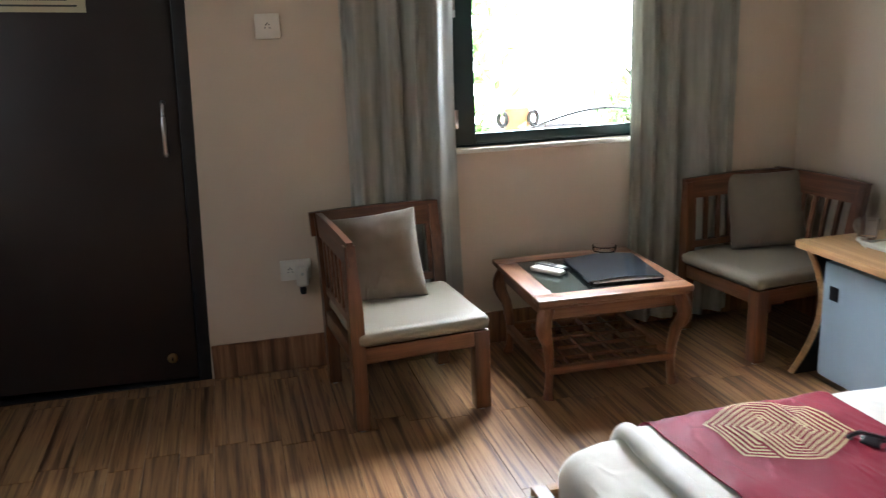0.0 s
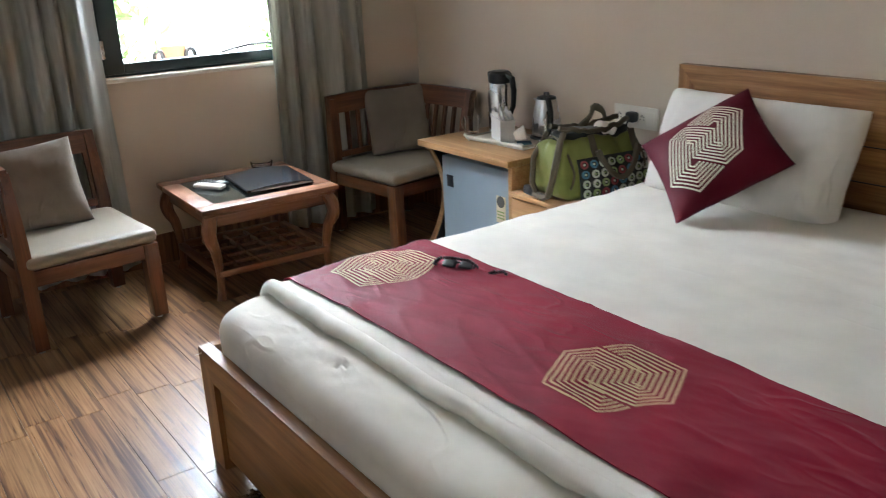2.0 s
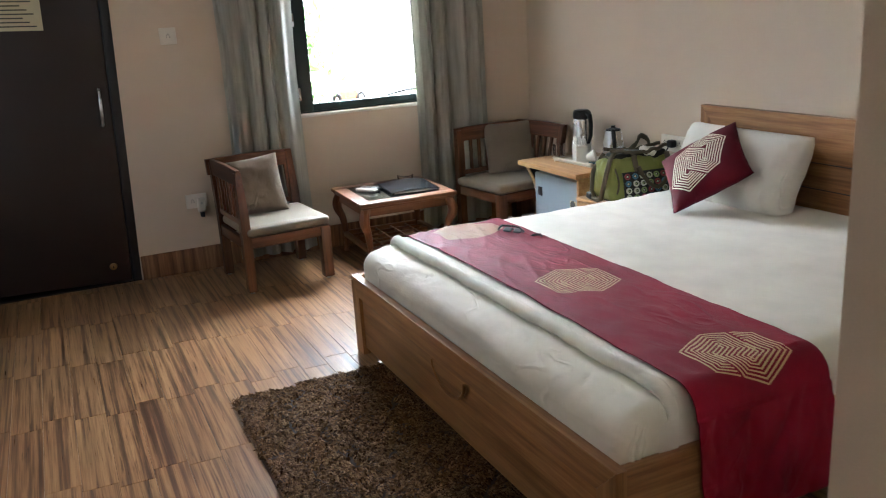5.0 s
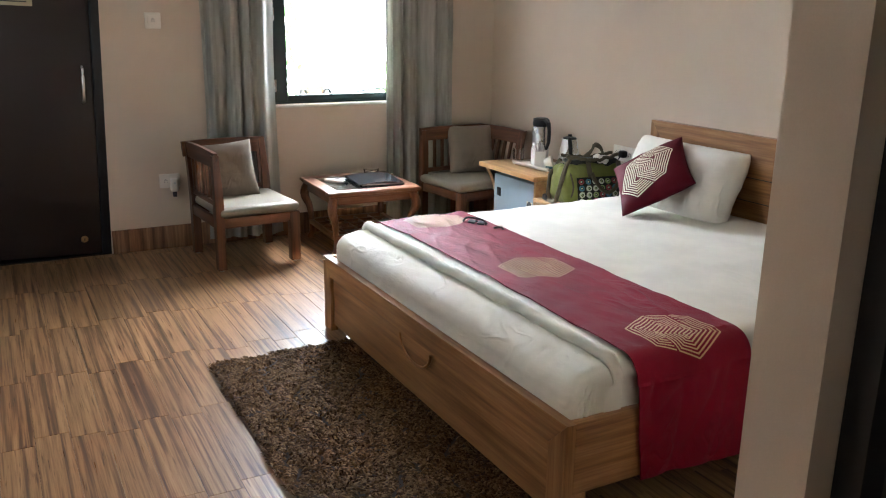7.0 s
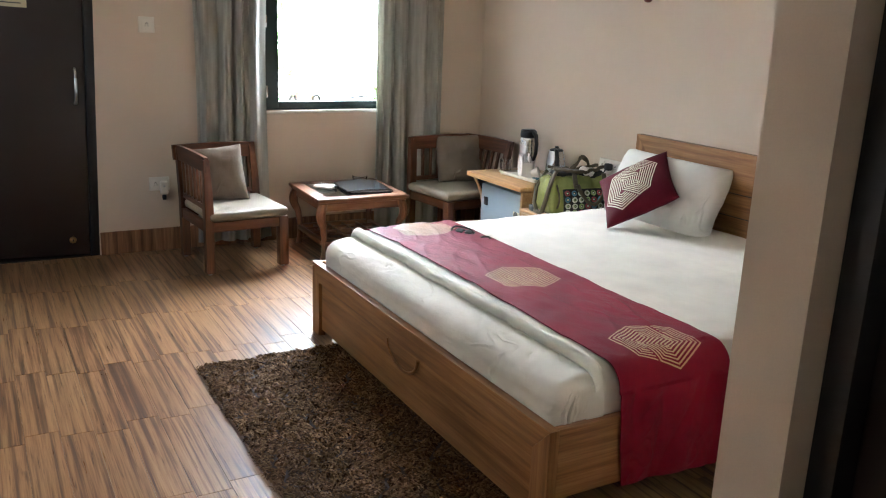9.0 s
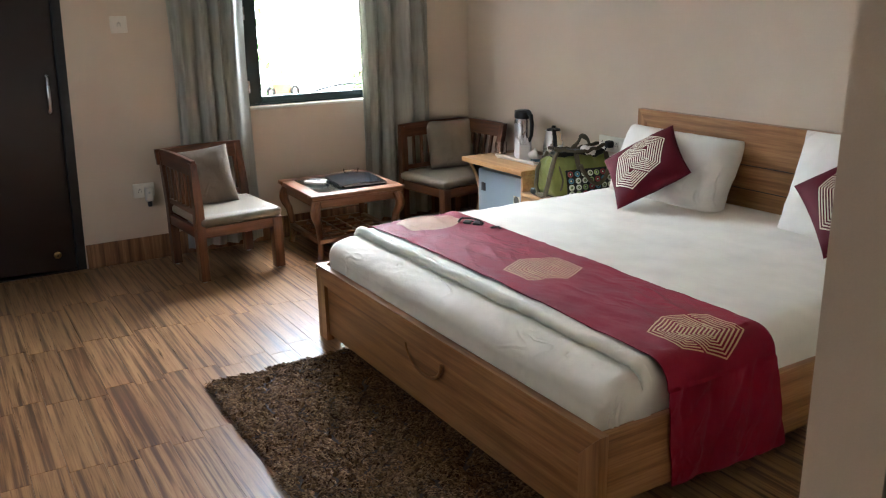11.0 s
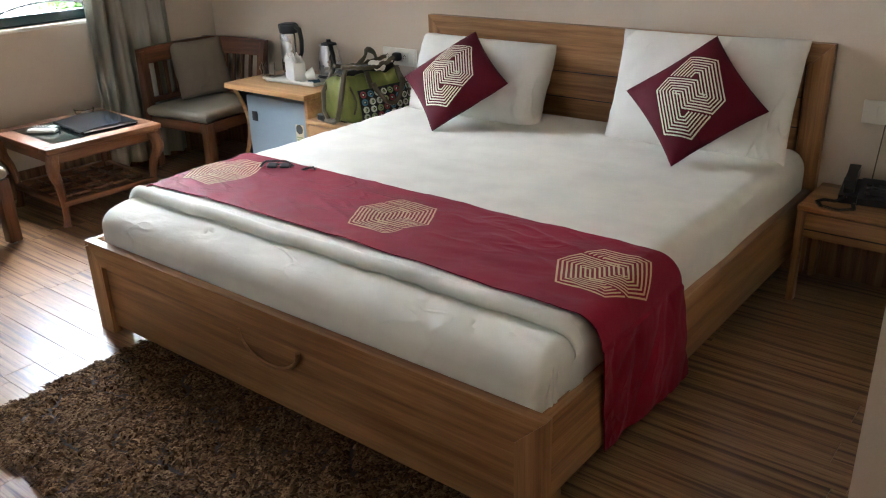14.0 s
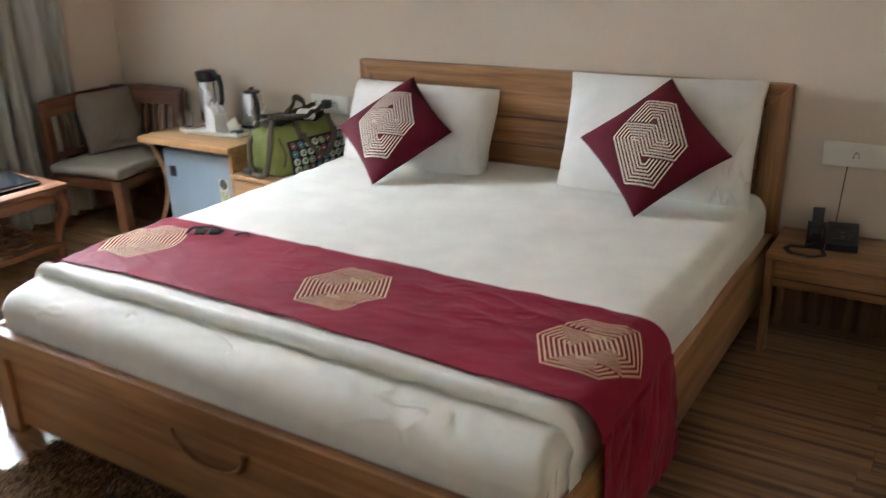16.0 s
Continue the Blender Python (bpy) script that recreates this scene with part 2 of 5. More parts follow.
M_RUGBASE = mottled("rug_backing", (0.05, 0.03, 0.02), 0.9)
M_BAGG = fabric("green_bag_cloth", (0.175, 0.19, 0.05), 500, 0.55, 0.2, 0.0, 0.6)
M_BAGD = fabric("dark_bag_cloth", (0.022, 0.024, 0.022), 500, 0.7, 0.2, 0.2, 0.4)
M_STRAP = fabric("olive_webbing", (0.10, 0.085, 0.055), 700, 0.8, 0.15, 0.1, 0.3)
M_RINGS = [mottled("bag_ring_" + n, c, 0.6) for n, c in (("cream", (0.50, 0.52, 0.40)), ("red", (0.26, 0.04, 0.045)), ("blue", (0.06, 0.17, 0.25)), ("green", (0.25, 0.33, 0.12)))]
M_LEAF = leaf_mat("leaf_green")
M_BARK = mottled("bark", (0.16, 0.11, 0.075), 0.9, vary=0.3, grain=60)
M_IRON = mottled("black_iron", (0.02, 0.02, 0.02), 0.5, vary=0.2)
M_TERRA = mottled("terracotta_paint", (0.48, 0.20, 0.10), 0.7, vary=0.1)
M_GROUND = mottled("pale_paving", (0.45, 0.43, 0.40), 0.85, vary=0.12, grain=30)
M_OUTER = mottled("outer_plaster", (0.6, 0.57, 0.5), 0.8)


# ---- shape helpers ----
def thing(name, m, label, category, group="", kind=""):
    ob = new(name)
    ob.empty_display_size = 0.1
    ob.matrix_world = m
    return tagged(ob, label, category, group, kind)


def mesh_of(name, bm, mat, smooth=True):
    me = bpy.data.meshes.new(name)
    bmesh.ops.recalc_face_normals(bm, faces=bm.faces)
    bm.to_mesh(me)
    bm.free()
    for m in (mat if isinstance(mat, (list, tuple)) else [mat]):
        me.materials.append(m)
    if smooth:
        for p in me.polygons:
            p.use_smooth = True
        me.set_sharp_from_angle(angle=radians(35))
    return me


def part(name, bm, mat, parent=None, label="", smooth=True):
    ob = new(name, mesh_of(name, bm, mat, smooth))
    if parent:
        ob.parent = parent
    return tagged(ob, label)


def single(name, bm, mat, label, category, m=None, kind="", group=""):
    """A thing of one mesh."""
    ob = part(name, bm, mat)
    if m:
        ob.matrix_world = m
    return tagged(ob, label, category, group, kind)


def box(x0, y0, z0, x1, y1, z1, r=0.0, bm=None, seg=2, m=None):
    b = bmesh.new()
    bmesh.ops.create_cube(b, size=1)
    for v in b.verts:
        v.co = Vector((x0 + (v.co.x + 0.5) * (x1 - x0), y0 + (v.co.y + 0.5) * (y1 - y0), z0 + (v.co.z + 0.5) * (z1 - z0)))
    if r:
        bmesh.ops.bevel(b, geom=b.edges[:], offset=r, segments=seg, profile=0.5, affect="EDGES")
    if m:
        bmesh.ops.transform(b, matrix=m, verts=b.verts)
    return merged(bm, b)


def merged(bm, b):
    if bm is None:
        return b
    me = bpy.data.meshes.new("tmp")
    b.to_mesh(me)
    b.free()
    bm.from_mesh(me)
    bpy.data.meshes.remove(me)
    return bm


def soft_box(lo, hi, r, cuts=24, wrinkle=0.0, scale=4.0, seed=0.0, sag=None):
    """A padded block with round edges and shallow creases."""
    b = bmesh.new()
    bmesh.ops.create_cube(b, size=1)
    bmesh.ops.subdivide_edges(b, edges=b.edges[:], cuts=cuts, use_grid_fill=True)
    lo, hi = Vector(lo), Vector(hi)
    for v in b.verts:
        p = Vector([lo[i] + (math.copysign(abs(2 * v.co[i]) ** 0.8, v.co[i]) * 0.5 + 0.5) * (hi[i] - lo[i]) for i in range(3)])
        q = Vector([min(max(p[i], lo[i] + r), hi[i] - r) if hi[i] - lo[i] > 2 * r else (lo[i] + hi[i]) / 2 for i in range(3)])
        d = p - q
        if d.length > 1e-6:
            d.normalize()
            p = q + d * r
        if wrinkle:
            n = d if d.length > 1e-6 else Vector((0, 0, 1))
            k = noise.noise(p * scale + Vector((seed, 0, 0))) + 0.5 * noise.noise(p * scale * 2.7 + Vector((0, seed, 5)))
            p += n * k * wrinkle
        if sag:
            p.z += sag(p.x, p.y)
        v.co = p
    return b


def tube(points, radius, sides=8, bm=None, square=False, closed=False):
    """A bar swept along points; radius is one number or one for each point."""
    b = bmesh.new()
    pts = [Vector(p) for p in points]
    rad = radius if isinstance(radius, (list, tuple)) else [radius] * len(pts)
    rings, side = [], None
    n = len(pts)
    for i, p in enumerate(pts):
        a = pts[(i - 1) % n] if closed or i else p
        c = pts[(i + 1) % n] if closed or i < n - 1 else p
        d = (c - a).normalized()
        if side is None:
            side = d.cross(Vector((0, 0, 1)) if abs(d.z) < 0.9 else Vector((1, 0, 0))).normalized()
        side = (side - d * side.dot(d)).normalized()
        up = d.cross(side)
        off = math.pi / 4 if square else 0
        rings.append([b.verts.new(p + (side * math.cos(off + 2 * math.pi * k / sides) + up * math.sin(off + 2 * math.pi * k / sides)) * rad[i]) for k in range(sides)])
    for i in range(n if closed else n - 1):
        r0, r1 = rings[i], rings[(i + 1) % n]
        for k in range(sides):
            b.faces.new((r0[k], r0[(k + 1) % sides], r1[(k + 1) % sides], r1[k]))
    if not closed:
        b.faces.new(rings[0])
        b.faces.new(rings[-1])
    return merged(bm, b)


def lathe(profile, sides=28, bm=None, m=None):
    """Turned solid from (radius, height) pairs; ends at radius 0 close it."""
    b = bmesh.new()
    rings = []
    for r, z in profile:
        if r < 1e-6:
            rings.append([b.verts.new((0, 0, z))])
        else:
            rings.append([b.verts.new((r * math.cos(2 * math.pi * k / sides), r * math.sin(2 * math.pi * k / sides), z)) for k in range(sides)])
    for a, c in zip(rings, rings[1:]):
        for k in range(sides):
            j = (k + 1) % sides
            vs = [a[0]] if len(a) == 1 else [a[k], a[j]]
            vs += [c[0]] if len(c) == 1 else [c[j], c[k]]
            if len(vs) > 2:
                b.faces.new(vs)
    if m:
        bmesh.ops.transform(b, matrix=m, verts=b.verts)
    return merged(bm, b)


def sheet(f, nu, nv, thick=0.0, bm=None):
    """A cloth or board from a function of u and v in 0..1; thick adds a back side."""
    b = bmesh.new()
    g = [[b.verts.new(f(i / nu, j / nv)) for j in range(nv + 1)] for i in range(nu + 1)]
    for i in range(nu):
        for j in range(nv):
            b.faces.new((g[i][j], g[i + 1][j], g[i + 1][j + 1], g[i][j + 1]))
    if thick:
        bmesh.ops.recalc_face_normals(b, faces=b.faces)
        bmesh.ops.solidify(b, geom=b.faces[:], thickness=thick)
    return merged(bm, b)


def prism(outline, y0, y1, bm=None, axis="y"):
    """A plate cut to an outline of (a, z) pairs, between two depths along the axis."""
    b = bmesh.new()
    at = (lambda a, z, d: (a, d, z)) if axis == "y" else (lambda a, z, d: (d, a, z))
    f, k = [b.verts.new(at(a, z, y0)) for a, z in outline], [b.verts.new(at(a, z, y1)) for a, z in outline]
    b.faces.new(f)
    b.faces.new(k)
    for i in range(len(f)):
        j = (i + 1) % len(f)
        b.faces.new((f[i], f[j], k[j], k[i]))
    return merged(bm, b)


def meet(p, d, q, e):
    """Where the line through p along d crosses the line through q along e."""
    k = ((q[0] - p[0]) * e[1] - (q[1] - p[1]) * e[0]) / (d[0] * e[1] - d[1] * e[0])
    return Vector((p[0] + d[0] * k, p[1] + d[1] * k))


def ribbon(points, half, place):
    """A flat stitched line of even width along points in the plane, laid on the cloth by place."""
    b = bmesh.new()
    n = len(points)
    rows = []
    for i, p in enumerate(points):
        d0 = (points[i] - points[i - 1]).normalized() if i else (points[1] - p).normalized()
        d1 = (points[i + 1] - p).normalized() if i < n - 1 else d0
        n0, n1 = Vector((-d0.y, d0.x)), Vector((-d1.y, d1.x))
        m = (n0 + n1).normalized()
        rows.append((p, m * min(half / max(0.4, m.dot(n0)), half * 1.8)))
    prev = None
    for i in range(n - 1):
        (p, a), (q, c) = rows[i], rows[i + 1]
        steps = max(1, int((q - p).length / 0.012))
        for k in range(0 if i == 0 else 1, steps + 1):
            f = k / steps
            e, o = p.lerp(q, f), a.lerp(c, f)
            pair = [b.verts.new(place(*(e - o))), b.verts.new(place(*(e + o)))]
            if prev:
                b.faces.new((prev[0], pair[0], pair[1], prev[1]))
            prev = pair
    return b


def motif(place, half_w, half_l, edge, count, half, mat, parent, label):
    """A hexagon filled by lines that wind in an S round two slots; place turns (a, b) into a point on the cloth."""
    w, l, e = half_w, half_l, edge
    d = Vector((w - e, -l)).normalized()          # down the upper right side
    g = Vector((e - w, -l)).normalized()          # down the lower right side
    nd, ng = Vector((d.y, -d.x)), Vector((g.y, -g.x))   # both point inwards from the right
    if nd.x > 0:
        nd = -nd
    if ng.x > 0:
        ng = -ng
    right = Vector((w, 0))
    step = 2 * w * abs(nd.x) / (3 * count)
    flat = Vector((1, 0))

    def half_path(i):
        """From the top end, round the right side and under the right slot."""
        o, back = (i + 0.5) * step, (count - i - 0.5) * step
        top = Vector((0, l - o))
        upper, lower = right + nd * o, right + ng * o
        left = Vector((-w, 0)) - ng * o
        low = Vector((0, 0.012 - back * 0.92))
        mid = right + nd * (2 * count * step - o)
        tl, tr = meet(top, flat, left, g), meet(top, flat, upper, d)
        end = meet(Vector((0, -0.012 + (count + 0.35) * step * 0.92)), flat, left, g)
        pts = [end] if end.y < tl.y - 0.004 else []
        return pts + [tl, tr, meet(upper, d, lower, g), meet(low, flat, lower, g), meet(low, flat, mid, d)]

    first = None
    for i in range(count):
        pts = half_path(i) + [-p for p in reversed(half_path(count - 1 - i))]
        b = ribbon(pts, half, place)
        if first is None:
            first = part("motif", b, mat, parent, label)
        else:
            part("stitched_line", b, mat, first)
    return first


def axes_pose(origin, u, v):
    """Pose whose x runs along u and whose y runs as near as it can along v."""
    u = Vector(u).normalized()
    v = Vector(v)
    v = (v - u * v.dot(u)).normalized()
    m = Matrix((u, v, u.cross(v))).transposed().to_4x4()
    m.translation = Vector(origin)
    return m


def pad(w, h, t, pinch=0.06, n=26, wrinkle=0.004, seed=0.0, power=2.6):
    """Stuffed pillow or cushion lying in x and y, with drawn-in sides and crisp corners."""
    def z_at(u, v):
        return t / 2 * max(0.0, (1 - abs(u) ** power)) ** 0.5 * max(0.0, (1 - abs(v) ** power)) ** 0.5

    b = bmesh.new()
    top, low = {}, {}
    for i in range(n + 1):
        for j in range(n + 1):
            u, v = math.sin((2 * i / n - 1) * math.pi / 2), math.sin((2 * j / n - 1) * math.pi / 2)
            x = u * w / 2 * (1 - pinch * (1 - v * v))
            y = v * h / 2 * (1 - pinch * (1 - u * u))
            z = z_at(u, v)
            k = (noise.noise(Vector((x * 9 + seed, y * 9, 0))) + 0.6 * noise.noise(Vector((x * 22, y * 22, seed)))) * wrinkle
            top[i, j] = b.verts.new((x, y, z + k))
            low[i, j] = top[i, j] if i in (0, n) or j in (0, n) else b.verts.new((x, y, -z + k))
    for i in range(n):
        for j in range(n):
            b.faces.new((top[i, j], top[i + 1, j], top[i + 1, j + 1], top[i, j + 1]))
            b.faces.new((low[i, j], low[i, j + 1], low[i + 1, j + 1], low[i + 1, j]))
    return b, z_at


# ---- walls, floor, ceiling ----
T = 0.22
XL, YS, YB, XC = -1.55, -0.935, -3.6, 0.655     # left wall, partition, back wall, passage wall
WIN = (1.02, 2.0, 0.905, 2.12)                  # window opening: x0, x1, z0, z1
DOOR = (-0.97, 0.02, 2.08)


def wall(name, b, label):
    return tagged(part(name, b, M_WALL, smooth=False), label, "wall", kind="structure")


b = box(WIN[1], WY, 0, WX + T, WY + T, CEIL)
prism([(-0.0655, 0), (WIN[0], 0), (WIN[0], CEIL), (DOOR[1], CEIL), (DOOR[1], 2.08), (0.0105, 2.08)], WY, WY + T, bm=b)
box(WIN[0], WY, 0, WIN[1], WY + T, WIN[2], bm=b)
box(WIN[0], WY, WIN[3], WIN[1], WY + T, CEIL, bm=b)
box(DOOR[0], WY, DOOR[2] + 0.04, DOOR[1], WY + T, CEIL, bm=b)
prism([(XL - T, 0), (-1.045, 0), (-0.97, 2.12), (DOOR[0], CEIL), (XL - T, CEIL)], WY, WY + T, bm=b)
wall("wall_north", b, "beige painted wall with the window and the dark door")
# added out of view: stops daylight leaking in round the leaning door
wall("door_light_block", box(XL - T, WY + T, -0.15, 0.25, WY + T + 0.12, CEIL), "plain unseen block behind the door that keeps daylight out")
wall("wall_east", box(WX, YS - T, 0, WX + T, WY, CEIL), "beige painted wall behind the headboard")
W2 = (1.3, 2.9, 0.9, 2.1)                       # assumed, unseen side window: y0, y1, z0, z1
b = box(XL - T, YB, 0, XL, W2[0], CEIL)
box(XL - T, W2[1], 0, XL, WY, CEIL, bm=b)
box(XL - T, W2[0], 0, XL, W2[1], W2[2], bm=b)
box(XL - T, W2[0], W2[3], XL, W2[1], CEIL, bm=b)
wall("wall_west", b, "plain beige side wall, unseen, with an assumed opening for fill light")
wall("wall_back", box(XL - T, YB - T, 0, XC + 0.3, YB, CEIL), "plain beige wall closing the entry passage")
wall("wall_partition", box(XC, YS - 0.165, 0, WX, YS, CEIL), "beige painted end of the partition wall beside the passage")
b = box(XC + 0.02, -2.06, 2.08, XC + 0.30, YS - 0.165, CEIL)
box(XC, YB, 0, XC + 0.30, -2.06, CEIL, bm=b)
wall("wall_passage", b, "beige passage wall round the bathroom door")
tagged(part("ceiling", box(XL - T, YB - T, CEIL, WX + T, WY + T, CEIL + 0.15), M_CEIL, smooth=False), "white painted ceiling", "ceiling", kind="structure")
floor = tagged(part("floor", box(XL - T, YB - T, -0.15, WX + T, WY + T, -0.006), M_SCREED, smooth=False), "striped brown wood laminate floor with short strips", "floor", kind="structure")
ground = single("ground", box(-300, WY + T, -0.5, 300, 600, -0.12), M_GROUND, "pale paved ground outside the window", "ground", kind="structure")

# skirting of the same laminate, in lengths
def skirting(x0, y0, x1, y1):
    b = box(min(x0, x1), min(y0, y1), 0.0, max(x0, x1), max(y0, y1), 0.15, 0.003)
    return tagged(part("baseboard", b, M_SKIRT, smooth=False), "striped laminate skirting along the wall", "baseboard", kind="structure")


M_SKIRT = wood("skirting_laminate", (0.10, 0.045, 0.022), (0.26, 0.13, 0.06), (0.42, 0.24, 0.12), "z", 0.35, 1.1)
skirting(-0.056, WY - 0.012, WX - 0.012, WY)
skirting(WX - 0.012, YS, WX, WY)
skirting(XC, YS, WX - 0.012, YS + 0.012)

# ---- doors ----
LEAN = 2.1
door = thing("door_1", pose(-0.065, WY + 0.005, 0, 0, LEAN, 0), "closed dark brown painted door in a black frame", "door", kind="structure")
leaf = part("door_leaf", box(-0.93, 0.012, 0.008, -0.055, 0.05, 2.02, 0.003), M_DOOR, door)
part("door_frame", box(-0.053, -0.006, 0.0, 0.0, 0.16, 2.08, 0.004), M_DFRAME, door, "black painted door frame")
part("door_frame", box(-0.985, -0.006, 0.0, -0.932, 0.16, 2.08, 0.004), M_DFRAME, door, "black painted door frame")
part("door_frame", box(-0.931, -0.006, 2.022, -0.054, 0.16, 2.08, 0.004), M_DFRAME, door, "black painted door frame")
hx = -0.112
b = tube([(hx, 0.010, 1.165), (hx, -0.012, 1.16), (hx, -0.03, 1.14), (hx, -0.036, 1.06), (hx, -0.03, 0.985), (hx, -0.012, 0.965), (hx, 0.010, 0.96)], [0.010, 0.010, 0.008, 0.009, 0.008, 0.010, 0.010], 10)
part("handle", b, M_STEEL, leaf, "chrome pull handle")
b = lathe([(0, 0.012), (0.012, 0.012), (0.02, 0.008), (0.022, 0), (0, 0)], 20, m=pose(-0.155, 0.012, 0.105, 90))
part("lock", b, M_BRASS, leaf, "round brass floor lock")
part("keyhole", box(-0.158, -0.002, 0.098, -0.152, 0.001, 0.112), M_BLACK, leaf)
notice = thing("paper_notice", pose(-0.365, WY + 0.012, 1.515, 0, LEAN, 0), "yellowed printed paper notice stuck on the door", "notice")
part("paper", box(-0.34, -0.002, 0, 0, 0.004, 0.42), M_NOTICE, notice)
for k in range(14):
    part("text_line", box(-0.31, -0.0035, 0.02 + k * 0.022, -0.03 - (k * 37 % 11) * 0.008, -0.0022, 0.027 + k * 0.022), M_INK, notice)
part("picture", box(-0.30, -0.0035, 0.33, -0.04, -0.0022, 0.40), M_GREY, notice)

tagged(part("threshold", box(-1.1, WY + 0.004, -0.05, 0.0, WY + T, 0.004), M_DFRAME, smooth=False), "black painted door threshold", "threshold", kind="structure")
door = thing("door_2", pose(XC + 0.085, YS - 0.165, 0), "dark door frame of the bathroom beside the passage", "door", kind="structure")
part("door_frame", box(-0.012, -0.065, 0, 0.22, -0.002, 2.08, 0.004), M_DFRAME, door)
part("door_frame", box(-0.012, -0.862, 0, 0.22, -0.80, 2.08, 0.004), M_DFRAME, door)
part("door_frame", box(-0.012, -0.799, 2.02, 0.22, -0.066, 2.078, 0.004), M_DFRAME, door)
part("door_leaf", box(0.05, -0.798, 0.01, 0.09, -0.067, 2.015, 0.003), M_DOOR, door)

# ---- window ----
x0, x1, z0, z1 = WIN
win = thing("window_1", pose(0, WY, 0), "dark green framed window with a clear pane and white sill", "window", kind="structure")
fr = part("window_frame", box(x0, 0.03, z0, x0 + 0.05, 0.10, z1, 0.004), M_GREEN, win)
part("window_frame", box(x1 - 0.05, 0.03, z0, x1, 0.10, z1, 0.004), M_GREEN, win)
part("window_frame", box(x0 + 0.051, 0.03, z1 - 0.05, x1 - 0.051, 0.10, z1, 0.004), M_GREEN, win)
part("window_frame", box(x0 + 0.051, 0.03, z0, x1 - 0.051, 0.10, z0 + 0.022, 0.004), M_GREEN, win)
part("sash", box(x0 + 0.03, 0.012, z0 + 0.012, x0 + 0.118, 0.05, z1 - 0.03, 0.005), M_GREEN, win)
part("sash", box(x1 - 0.118, 0.012, z0 + 0.012, x1 - 0.03, 0.05, z1 - 0.03, 0.005), M_GREEN, win)
part("sash", box(x0 + 0.119, 0.012, z0 + 0.012, x1 - 0.119, 0.05, z0 + 0.058, 0.005), M_GREEN, win)
part("sash", box(x0 + 0.119, 0.012, z1 - 0.12, x1 - 0.119, 0.05, z1 - 0.03, 0.005), M_GREEN, win)
pane = part("pane", box(x0 + 0.115, 0.028, z0 + 0.05, x1 - 0.115, 0.033, z1 - 0.11), M_GLASS, win, smooth=False)
pane.visible_shadow = False
part("window_sill", box(x0 - 0.0, -0.018, z0 - 0.022, x1, 0.029, z0 - 0.002, 0.004), M_SILL, win, "white painted sill")
for hz in (1.03, 1.49, 1.9):
    b = box(x0 + 0.008, 0.002, hz - 0.04, x0 + 0.04, 0.013, hz + 0.04, 0.002)
    tube([(x0 + 0.012, -0.001, hz - 0.04), (x0 + 0.012, -0.001, hz + 0.04)], 0.006, 10, b)
    part("hinge", b, M_STEEL, win, "small steel hinge")

# ---- curtains ----
def curtain(xa, xb, folds, seed, label):
    def f(u, v):
        z = 0.035 + v * 2.25
        gather = 1 - 0.10 * math.sin(v * math.pi) * (0.6 + 0.4 * math.sin(seed))
        mid = (xa + xb) / 2
        x = mid + (u - 0.5) * (xb - xa) * gather + 0.012 * noise.noise(Vector((u * 3, v * 2.0, seed)))
        ph = folds * 2 * math.pi * (u + 0.035 * math.sin(u * 9 + seed)) + 0.5 * math.sin(v * 2.2 + seed)
        deep = 0.028 * (0.7 + 0.5 * noise.noise(Vector((u * 6, 0.3, seed))) + 0.25 * (1 - v))
        y = WY - 0.052 + deep * math.sin(ph) + 0.007 * math.sin(2.3 * ph + 1.3) + 0.006 * noise.noise(Vector((u * 10, v * 4, seed + 3)))
        return (x, y, z)
    ob = part("curtain", sheet(f, 150, 46, 0.003), M_CURTAIN)
    return tagged(ob, label, "curtain", "pair of window curtains")


curtain(0.552, 1.058, 4.3, 1.0, "grey-green satin curtain drawn to the door side of the window")
curtain(1.812, 2.378, 4.3, 4.2, "grey-green satin curtain drawn towards the corner of the room")
rod = thing("curtain_rod", pose(0, 0, 0), "steel curtain rod above the window", "curtain rod")
part("rod", tube([(0.45, WY - 0.052, 2.30), (2.48, WY - 0.052, 2.30)], 0.012, 12), M_STEEL, rod)
for x in (0.5, 2.43):
    part("bracket", box(x - 0.012, WY - 0.10, 2.27, x + 0.012, WY + 0.002, 2.31, 0.003), M_STEEL, rod)

# ---- switch plates and sockets ----
def plate(name, m, w, h, modules, label, category="socket"):
    """A wall plate in x and z whose front looks along -y."""
    t = thing(name, m, label, category)
    body = part("plate", box(-w / 2, -0.012, -h / 2, w / 2, 0.001, h / 2, 0.004), M_WHITEP, t)
    n = len(modules)
    step = (w - 0.03) / n
    for k, kind in enumerate(modules):
        c = -w / 2 + 0.015 + (k + 0.5) * step
        part("switch" if kind == "s" else "outlet", box(c - step / 2 + 0.0015, -0.0155, -h / 2 + 0.018, c + step / 2 - 0.0015, -0.0123, h / 2 - 0.018, 0.0012), M_WHITEP, body)
        if kind == "o":
            for dx, dz in ((0, 0.012), (-0.009, -0.006), (0.009, -0.006), (-0.006, 0.006), (0.006, 0.006)):
                part("pin_hole", lathe([(0, 0.0007), (0.0028, 0.0007), (0.0028, 0), (0, 0)], 10, m=pose(c + dx, -0.0156, dz, 90)), M_BLACK, body)
    return t


